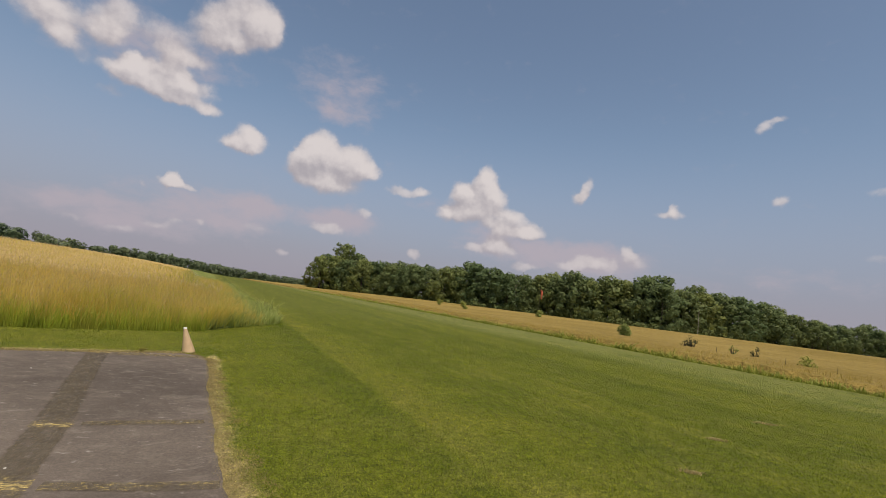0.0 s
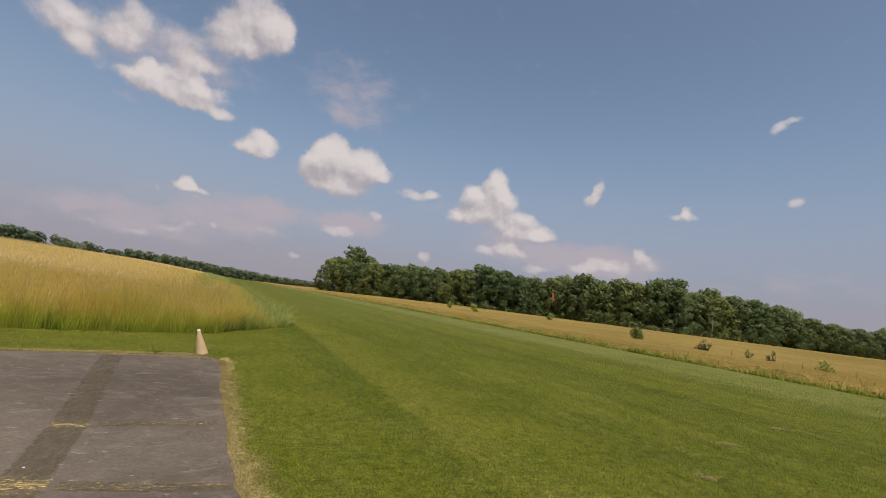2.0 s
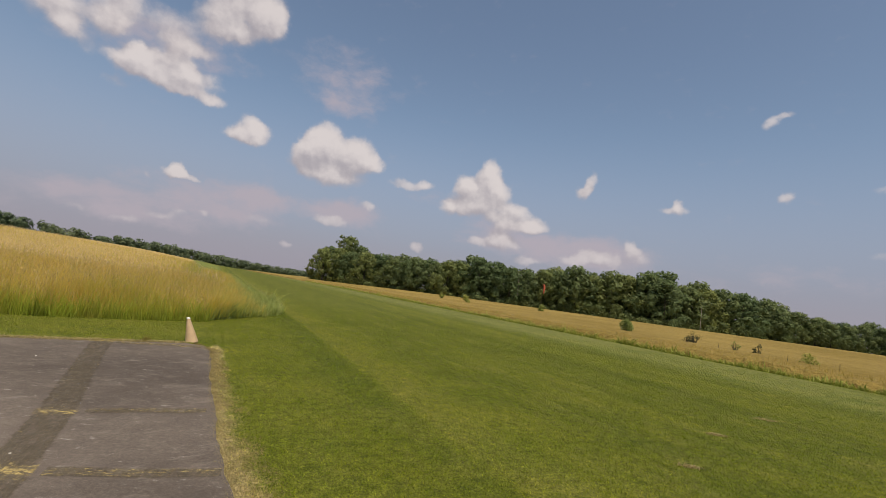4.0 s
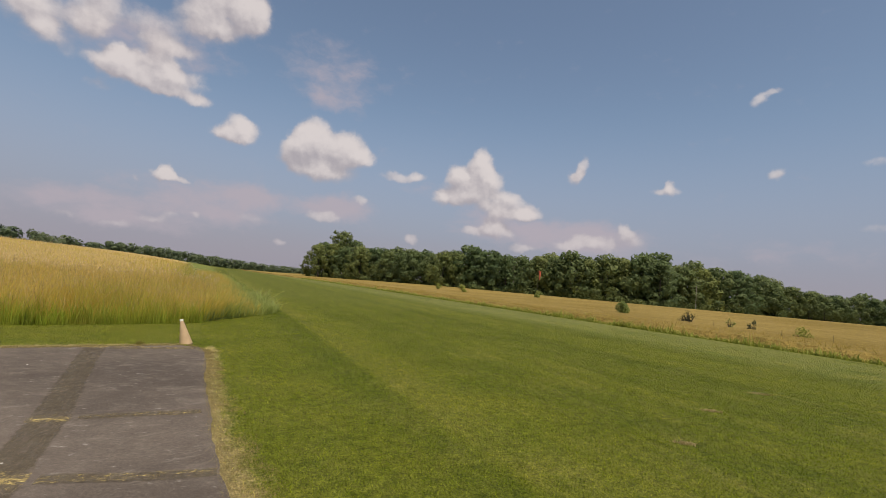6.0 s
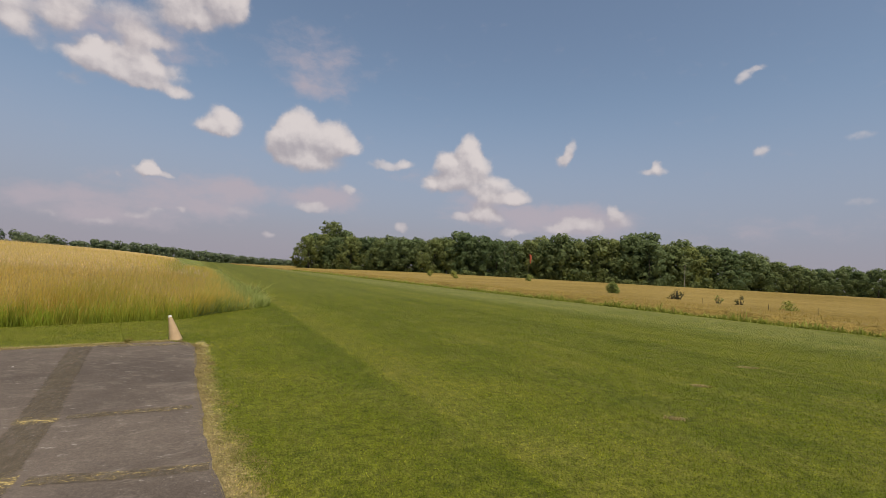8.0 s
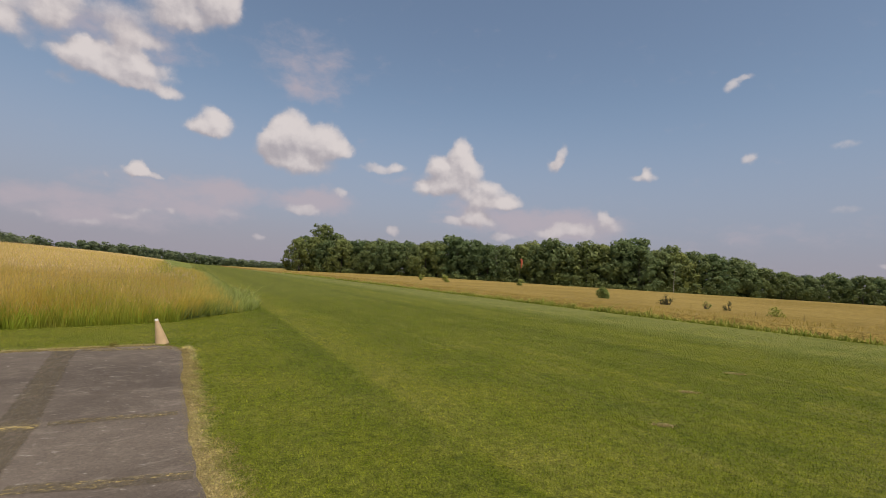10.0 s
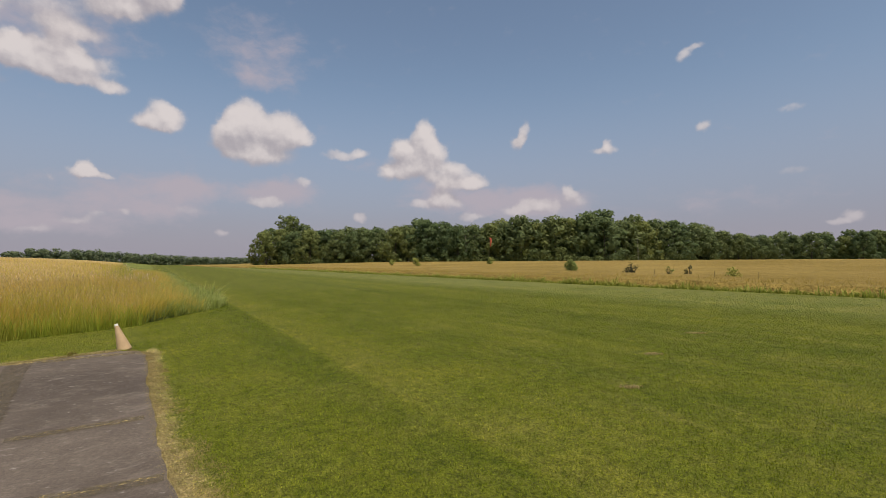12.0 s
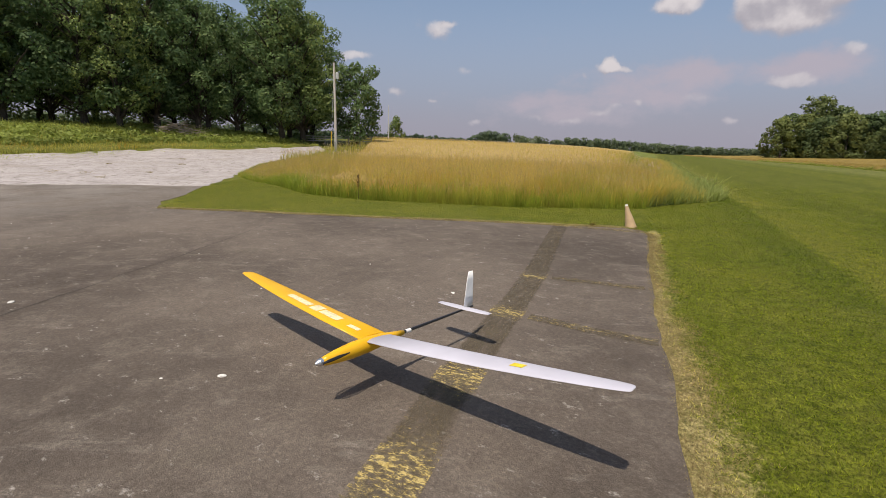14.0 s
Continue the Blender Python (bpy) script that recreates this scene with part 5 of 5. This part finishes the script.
def wing_patch(x0, x1, u0, u1, sign):
    """A thin decal lying on the upper skin between two stations."""
    bm = bmesh.new()
    cols = []
    for i in range(6):
        x = x0 + (x1 - x0) * i / 5
        y, z, c = wing_at(x)
        row = []
        for j in range(4):
            u = u0 + (u1 - u0) * j / 3
            t = 5 * 0.08 * (0.2969 * math.sqrt(u) - 0.126 * u - 0.3516 * u * u + 0.2843 * u ** 3 - 0.1036 * u ** 4)
            h = (0.03 * (1 - (2 * u - 0.8) ** 2) + t) * c
            row.append(bm.verts.new((sign * x, y - u * c, z + h + 0.002)))
        cols.append(row)
    for a, b in zip(cols, cols[1:]):
        for j in range(3):
            bm.faces.new((a[j], a[j + 1], b[j + 1], b[j]))
    bmesh.ops.recalc_face_normals(bm, faces=bm.faces)
    return bm


WING_X = [0.03, 0.48, 0.96, 1.29, 1.53, 1.66, 1.715, 1.74, 1.75]
WING_C = [0.225, 0.222, 0.203, 0.172, 0.142, 0.120, 0.104, 0.085, 0.05]


def wing_at(x):
    c = float(np.interp(x, WING_X, WING_C))
    return 0.08 - (0.225 - c) * 0.35, 0.035 + 0.080 * x + 0.020 * x * x, c


def glider():
    root = new("model_glider")
    bm = bmesh.new()
    prof = [(0.415, 0.026, 0.0), (0.38, 0.034, 0.0), (0.30, 0.046, 0.002), (0.18, 0.056, 0.004), (0.05, 0.056, 0.006), (-0.08, 0.046, 0.006), (-0.2, 0.028, 0.004), (-0.30, 0.018, 0.0)]
    rings = []
    for y, r, z in prof:
        rings.append([bm.verts.new((r * 0.88 * math.cos(k * math.pi / 10), y, z + r * math.sin(k * math.pi / 10))) for k in range(20)])
    for a, b in zip(rings, rings[1:]):
        for k in range(20):
            bm.faces.new((a[k], a[(k + 1) % 20], b[(k + 1) % 20], b[k]))
    bm.faces.new(rings[0])
    bm.faces.new(rings[-1])
    bmesh.ops.recalc_face_normals(bm, faces=bm.faces)
    for f in bm.faces:
        f.smooth = len(f.verts) == 4
    pod = part("fuselage", bm, YELLOW_FILM, root, "rounded bright yellow pod")
    bm = bmesh.new()
    tube(bm, [(0, 0.33, 0.028), (0, 0.26, 0.033), (0, 0.14, 0.038), (0, 0.07, 0.036)], [0.006, 0.021, 0.024, 0.008], 10)
    part("canopy", bm, simple("orange_canopy", (0.78, 0.38, 0.02), 0.2), pod)
    bm = bmesh.new()
    tube(bm, [(0, 0.415, 0), (0, 0.435, 0), (0, 0.455, 0), (0, 0.468, 0)], [0.027, 0.024, 0.014, 0.003], 16)
    spin = part("spinner", bm, METAL, root, "polished metal spinner")
    for s in (1, -1):
        bm = bmesh.new()
        tube(bm, [(s * 0.018, 0.43, 0), (s * 0.045, 0.40, -0.012 * s), (s * 0.062, 0.33, -0.02 * s), (s * 0.06, 0.24, -0.022 * s)], [0.006, 0.011, 0.012, 0.004], 6)
        for v in bm.verts:
            v.co.x = s * 0.05 + (v.co.x - s * 0.05) * 0.6
        part("propeller_blade", bm, CARBON, spin, "folded black propeller blade")
    bm = bmesh.new()
    tube(bm, [(0, -0.27, 0.0), (0, -0.7, 0.004), (0, -1.16, 0.010)], [0.0125, 0.011, 0.008], 10)
    boom = part("tail_boom", bm, CARBON, root, "slim black carbon boom")
    bm = bmesh.new()
    tube(bm, [(0, -0.325, 0.0), (0, -0.375, 0.0)], [0.0145, 0.0143], 12)
    part("band", bm, simple("white_tape", (0.8, 0.8, 0.8), 0.5), boom, "white tape round the boom")
    for s, skin, label in ((1, YELLOW_FILM, "long yellow wing with pale markings"), (-1, WHITE_FILM, "long white wing with yellow mark")):
        w = part("wing", surface([(s * x, *wing_at(x)) for x in WING_X], 0.08), skin, root, label)
        if s > 0:
            for k, (x0, x1, u0, u1) in enumerate(((0.38, 0.60, 0.28, 0.62), (0.62, 0.72, 0.25, 0.72), (0.75, 1.04, 0.3, 0.6), (0.14, 0.26, 0.28, 0.46))):
                part("marking", wing_patch(x0, x1, u0, u1, s), PALE_MARK, w, "plain pale bar")
        else:
            for x0, x1, u0, u1 in ((1.10, 1.18, 0.36, 0.66),):
                part("marking", wing_patch(x0, x1, u0, u1, s), simple("lemon_mark", (0.80, 0.62, 0.03), 0.5), w, "plain yellow bar")
    part("tailplane", surface([(-0.27, -1.005, 0.022, 0.06), (-0.2, -0.99, 0.022, 0.085), (0, -0.98, 0.022, 0.10), (0.2, -0.99, 0.022, 0.085), (0.27, -1.005, 0.022, 0.06)], 0.08), WHITE_FILM, root)
    fin_stations = [(0.0, -1.03, 0.0, 0.125), (0.1, -1.045, 0.0, 0.112), (0.24, -1.07, 0.0, 0.09), (0.31, -1.09, 0.0, 0.062)]
    bm = surface(fin_stations, 0.08)
    for v in bm.verts:
        v.co = Vector((v.co.z, v.co.y, v.co.x + 0.02))
    bmesh.ops.recalc_face_normals(bm, faces=bm.faces)
    # fin white raised above the wing film, standing in for light on the fin
    fin = part("fin", bm, simple("brightened_fin_white", (0.86, 0.86, 0.85), 0.75, vary=0.04), root)
    bm = bmesh.new()
    tube(bm, [(0.008, -1.10, 0.05), (0.016, -1.11, 0.058), (0.012, -1.12, 0.07)], [0.004, 0.005, 0.004], 6)
    part("control_horn", bm, YELLOW_FILM, fin)
    root.matrix_basis = pose(-2.820, 1.265, 0.32, 1.4, 2.1, 195.7)
    return tagged(root, "model glider with one yellow and one white wing in low flight", "model aircraft")


glider()

# ---- poles, fence, brush pile to the west ----
OLD_WOOD = mat_bark("weathered_pole", (0.22, 0.20, 0.17), (0.40, 0.37, 0.33))
PALE_WOOD = mat_bark("silvered_pole", (0.40, 0.37, 0.33), (0.58, 0.55, 0.50))
GREY_METAL = simple("galvanised_metal", (0.55, 0.56, 0.56), 0.5, metal=0.3)


def on_land(az, d):
    x, y = pol(az, d)
    return x, y, float(terrain(x, y))


def utility_pole(az, d, top_el, label, box):
    x, y, z = on_land(az, d)
    h = d * math.tan(radians(top_el)) + 1.7 - z
    root = new("utility_pole")
    bm = bmesh.new()
    tube(bm, [(0, 0, -0.5), (0.03, 0, h * 0.5), (0.02, 0, h)], [0.16, 0.14, 0.11] if box else [0.08, 0.07, 0.05], 12)
    part("shaft", bm, PALE_WOOD if box else OLD_WOOD, root)
    if box:
        bm = bmesh.new()
        tube(bm, [(0.34, 0.1, h - 1.75), (0.34, 0.1, h - 1.7), (0.34, 0.1, h - 1.1), (0.34, 0.1, h - 1.02)], [0.14, 0.19, 0.19, 0.12], 14)
        part("transformer", bm, GREY_METAL, root, "pale grey transformer can")
        bm = bmesh.new()
        tube(bm, [(0, 0, h - 1.4), (0.34, 0.1, h - 1.4)], [0.03, 0.03], 6)
        part("bracket", bm, GREY_METAL, root)
        bm = bmesh.new()
        tube(bm, [(0.02, 0, h - 0.3), (-0.3, -0.4, h * 0.45), (-0.55, -0.8, 0)], [0.012, 0.012, 0.012], 6)
        part("guy_wire", bm, GREY_METAL, root)
        bm = bmesh.new()
        tube(bm, [(-0.55, -0.8, 0.0), (-0.44, -0.62, 2.3)], [0.05, 0.05], 8)
        part("guy_guard", bm, simple("yellow_guard", (0.62, 0.42, 0.03), 0.5), root, "yellow plastic guy guard")
    else:
        bm = bmesh.new()
        tube(bm, [(-0.18, 0, h - 0.4), (0.18, 0, h - 0.4)], [0.05, 0.05], 6)
        part("crossarm", bm, OLD_WOOD, root)
    root.matrix_basis = Matrix.LocRotScale((x, y, z), Euler((0, 0, radians(-az))), None)
    return tagged(root, label, "utility pole")


utility_pole(-68.65, 58, 8.94, "weathered grey utility pole beside the drive", True)
utility_pole(22.7, 185, 2.5, "slim pale utility pole before the eastern wood", False)
x, y, z = on_land(-62.5, 130)
bm = bmesh.new()
tube(bm, [(0, 0, -0.3), (0, 0, 4.5), (0.1, 0, 9.2)], [0.15, 0.12, 0.08], 8)
mast = part("antenna_mast", bm, GREY_METAL)
mast.location = (x, y, z)
tagged(mast, "thin grey mast on the ridge", "mast")

lone = tree("field_tree", 77, 8.2, 3.0, 0.08, LEAF_NEAR, 60, 0.26, 36, "rounded green tree alone on the ridge", True, 0.35)
x, y, z = on_land(-61.6, 160)
lone.matrix_basis = Matrix.LocRotScale((x, y, z), None, None)
side_tree = tree("oak_tree", 78, 12.2, 4.4, 0.10, LEAF_NEAR, 80, 0.22, 48, "green oak standing behind the utility pole")
x, y, z = on_land(-66.2, 76)
side_tree.matrix_basis = Matrix.LocRotScale((x, y, z), None, None)


def rail_fence():
    root = new("rail_fence")
    n = 7
    pts = [on_land(-72.5 + 8.0 * i / (n - 1), 71 + 1.0 * i) for i in range(n)]
    for x, y, z in pts:
        bm = bmesh.new()
        tube(bm, [(x, y, z - 0.3), (x, y, z + 1.25)], [0.09, 0.08], 8)
        part("post", bm, OLD_WOOD, root)
    for a, b in zip(pts, pts[1:]):
        for h in (0.5, 0.82, 1.14):
            bm = bmesh.new()
            tube(bm, [(a[0], a[1], a[2] + h), (b[0], b[1], b[2] + h)], [0.07, 0.07], 6)
            part("rail", bm, OLD_WOOD, root)
    return tagged(root, "weathered grey three-rail wooden fence", "fence")


rail_fence()


def brush_pile():
    rng = np.random.default_rng(9)
    root = new("brush_pile")
    x0, y0, z0 = on_land(-84.4, 63)
    dead = mat_bark("dead_branch", (0.20, 0.16, 0.12), (0.46, 0.39, 0.31))
    for i in range(60):
        bm = bmesh.new()
        u = rng.uniform(-2.6, 2.6)
        h = max(0.15, (1 - (u / 3.0) ** 2)) * rng.uniform(0.1, 1.9)
        ang = rng.normal(1.9, 0.5)
        ln = rng.uniform(0.9, 2.2)
        d = Vector((math.cos(ang), math.sin(ang), rng.normal(0, 0.16))) * ln
        c = Vector((0.17 * u + rng.normal(0, 0.5), u, h))
        r = rng.uniform(0.015, 0.055)
        tube(bm, [c - d, c + Vector((0, 0, rng.normal(0, 0.08))), c + d], [r, r * 0.9, r * 0.45], 6)
        part("branch", bm, dead, root)
    root.location = (x0, y0, z0 - 0.25)
    return tagged(root, "heap of grey dead branches under the trees", "brush pile")


brush_pile()

west_under = []
for a2 in np.arange(-108, -71, 0.9):
    west_under.append((*pol(float(a2), 76 + random.uniform(-3, 12)), random.uniform(0.45, 1.1)))
thicket("undergrowth", west_under, 1.6, "shaded shrubs under the western trees", LEAF_NEAR, 0.22, 30, 8)
far_row(54, -112, -66, 190, [(-112, 2.6), (-90, 2.5), (-75, 2.2), (-66, 1.6)], "hazy green trees seen beyond the western wood")


# ---- windsock, bushes and posts to the east ----
def windsock(az, d):
    x, y, z = on_land(az, d)
    root = new("windsock")
    bm = bmesh.new()
    tube(bm, [(0, 0, -0.3), (0, 0, 7.4 - z)], [0.03, 0.02], 8)
    part("pole", bm, BARK, root)
    bm = bmesh.new()
    tube(bm, [(0.12, 0, 7.2 - z), (0.36, 0.05, 6.95 - z), (0.42, 0.05, 6.3 - z), (0.34, 0, 5.6 - z), (0.38, 0, 5.1 - z)], [0.2, 0.22, 0.24, 0.16, 0.08], 12)
    part("sock", bm, simple("orange_cloth", (0.36, 0.085, 0.045), 0.9, vary=0.35, scale=3), root, "limp orange red cloth sock")
    root.matrix_basis = Matrix.LocRotScale((x, y, z), Euler((0, 0, radians(-az))), None)
    return tagged(root, "limp orange windsock on a thin pole", "windsock")


windsock(5.7, 112)


def bush(az, d, high, wide, label, leaf, seed, per=900, size=0.08, stout=1.0):
    rng = np.random.default_rng(seed)
    root = new("bush")
    bm = bmesh.new()
    cs, rs = [], []
    for k in range(11):
        ang = rng.uniform(0, 6.28)
        h = high * rng.uniform(0.35, 0.88)
        c = (math.cos(ang) * wide * rng.uniform(0.1, 0.75), math.sin(ang) * wide * rng.uniform(0.1, 0.75), h)
        tube(bm, [(c[0] * 0.1, c[1] * 0.1, -0.1), (c[0] * 0.6, c[1] * 0.6, h * 0.55), c], [0.03 * stout, 0.02 * stout, 0.008 * stout], 5)
        cs.append(c)
        rs.append(wide * rng.uniform(0.28, 0.5))
    part("stems", bm, BARK, root)
    crown = new("foliage", leaf_cloud("foliage", cs, rs, per, size, leaf, rng, 1.0))
    crown.parent = root
    x, y, z = on_land(az, d)
    root.matrix_basis = Matrix.LocRotScale((x, y, z), None, None)
    return tagged(root, label, "bush")


LEAF_BUSH = mat_leaf("bush_leaf", (0.19, 0.24, 0.06), (0.28, 0.33, 0.09), (0.36, 0.38, 0.12))
bush(15.5, 60, 1.75, 0.95, "rounded yellow-green bush in the hay", LEAF_BUSH, 1)
LEAF_DARK = mat_leaf("dark_leaf", (0.035, 0.045, 0.018), (0.055, 0.070, 0.025), (0.09, 0.10, 0.04))
bush(22.1, 52, 1.45, 0.75, "dark wiry shrub with broken stems", LEAF_DARK, 2, 260, 0.06, 2.4)
bush(21.5, 52, 0.9, 0.5, "low dark wiry shrub in the hay", LEAF_DARK, 12, 160, 0.06, 2.4)
bush(27.75, 46, 1.2, 0.4, "small upright dark shrub in the hay", LEAF_DARK, 3, 500, 0.06)
bush(25.9, 48, 1.2, 0.4, "slender green weed clump in the hay", LEAF_BUSH, 4, 350, 0.06)
bush(31.9, 41, 1.15, 0.65, "low spreading green bush in the hay", LEAF_BUSH, 5, 450, 0.06)
bush(5.85, 108, 1.9, 0.9, "green bush at the foot of the windsock", LEAF_BUSH, 6)
bush(-3.1, 112, 2.0, 1.0, "grey-green bush by the runway edge", LEAF_BUSH, 7)
bush(-6.2, 125, 2.0, 0.9, "pale shrub by the runway edge", LEAF_BUSH, 8)

bm = bmesh.new()
tube(bm, [(0, 0, -0.3), (0, 0, 0.86)], [0.014, 0.012], 7)
post = part("fence_post", bm, BARK)
for i, (az, d) in enumerate(((34.1, 36), (30.2, 38), (24.4, 45))):
    x, y, z = on_land(az, d)
    m = pose(x, y, z, random.uniform(-4, 4), random.uniform(-4, 4), 0)
    ob = post if i == 0 else copy_thing(post, m)
    ob.matrix_basis = m
    tagged(ob, "thin weathered wooden fence post in the hay", "fence post", "posts along the hay field")


def snag(az, d, high):
    rng = np.random.default_rng(31)
    x, y, z = on_land(az, d)
    bm = bmesh.new()
    tube(bm, [(0, 0, 0), (0.3, 0, high * 0.5), (-0.4, 0, high)], [0.14, 0.10, 0.03], 7)
    for k in range(7):
        h = high * rng.uniform(0.45, 0.9)
        ang = rng.uniform(0, 6.28)
        ln = rng.uniform(1.2, 3.0)
        tube(bm, [(0, 0, h), (math.cos(ang) * ln, math.sin(ang) * ln, h + ln * 0.9)], [0.05, 0.015], 5)
    root = new("dead_tree")
    part("trunk", bm, mat_bark("bleached_wood", (0.16, 0.15, 0.12), (0.28, 0.26, 0.22)), root)
    root.matrix_basis = Matrix.LocRotScale((x, y, z), None, None)
    tagged(root, "bare bleached dead tree before the wood", "dead tree")


snag(2.8, 199, 14.5)

# dark dock stalk at the hay's edge
x, y = at(12.2, 8.5)[:2]
dock = new("dock_plant")
bm = bmesh.new()
tube(bm, [(0, 0, 0), (0.01, 0, 0.4), (0.03, 0.01, 0.8)], [0.008, 0.007, 0.004], 6)
part("stem", bm, BARK, dock)
seed_mesh = leaf_cloud("seeds", [(0.01, 0, 0.45), (0.02, 0, 0.6), (0.03, 0, 0.72)], [0.05, 0.06, 0.045], 26000, 0.012, mat_leaf("dock_seed", (0.06, 0.035, 0.02), (0.10, 0.06, 0.03), (0.14, 0.09, 0.04)), np.random.default_rng(3), 1.5)
seeds = new("seeds", seed_mesh)
seeds.parent = dock
dock.location = (x, y, float(terrain(x, y)))
tagged(dock, "dark brown dock stalk at the edge of the hay", "weed")

# small orange-tipped weed at the pad's rim
weed = new("weed_plant")
wrng = np.random.default_rng(6)
bm = bmesh.new()
for k in range(9):
    ang, ln = k * 2.4, wrng.uniform(0.07, 0.13)
    tube(bm, [(0, 0, -0.01), (math.cos(ang) * 0.03, math.sin(ang) * 0.03, ln * 0.6), (math.cos(ang) * 0.06, math.sin(ang) * 0.06, ln)], [0.004, 0.003, 0.0015], 5)
part("stems", bm, simple("weed_stem", (0.16, 0.18, 0.05), 0.8), weed)
leaves = new("leaves", leaf_cloud("leaves", [(0, 0, 0.06), (0.05, 0.02, 0.08), (-0.04, 0.03, 0.05)], [0.05, 0.04, 0.045], 16000, 0.014, mat_leaf("rusty_leaf", (0.20, 0.20, 0.05), (0.38, 0.22, 0.05), (0.50, 0.30, 0.06)), wrng, 0.9))
leaves.parent = weed
weed.location = (-6.71, 8.50, 0.0)
tagged(weed, "small rusty orange weed at the rim of the pad", "weed")
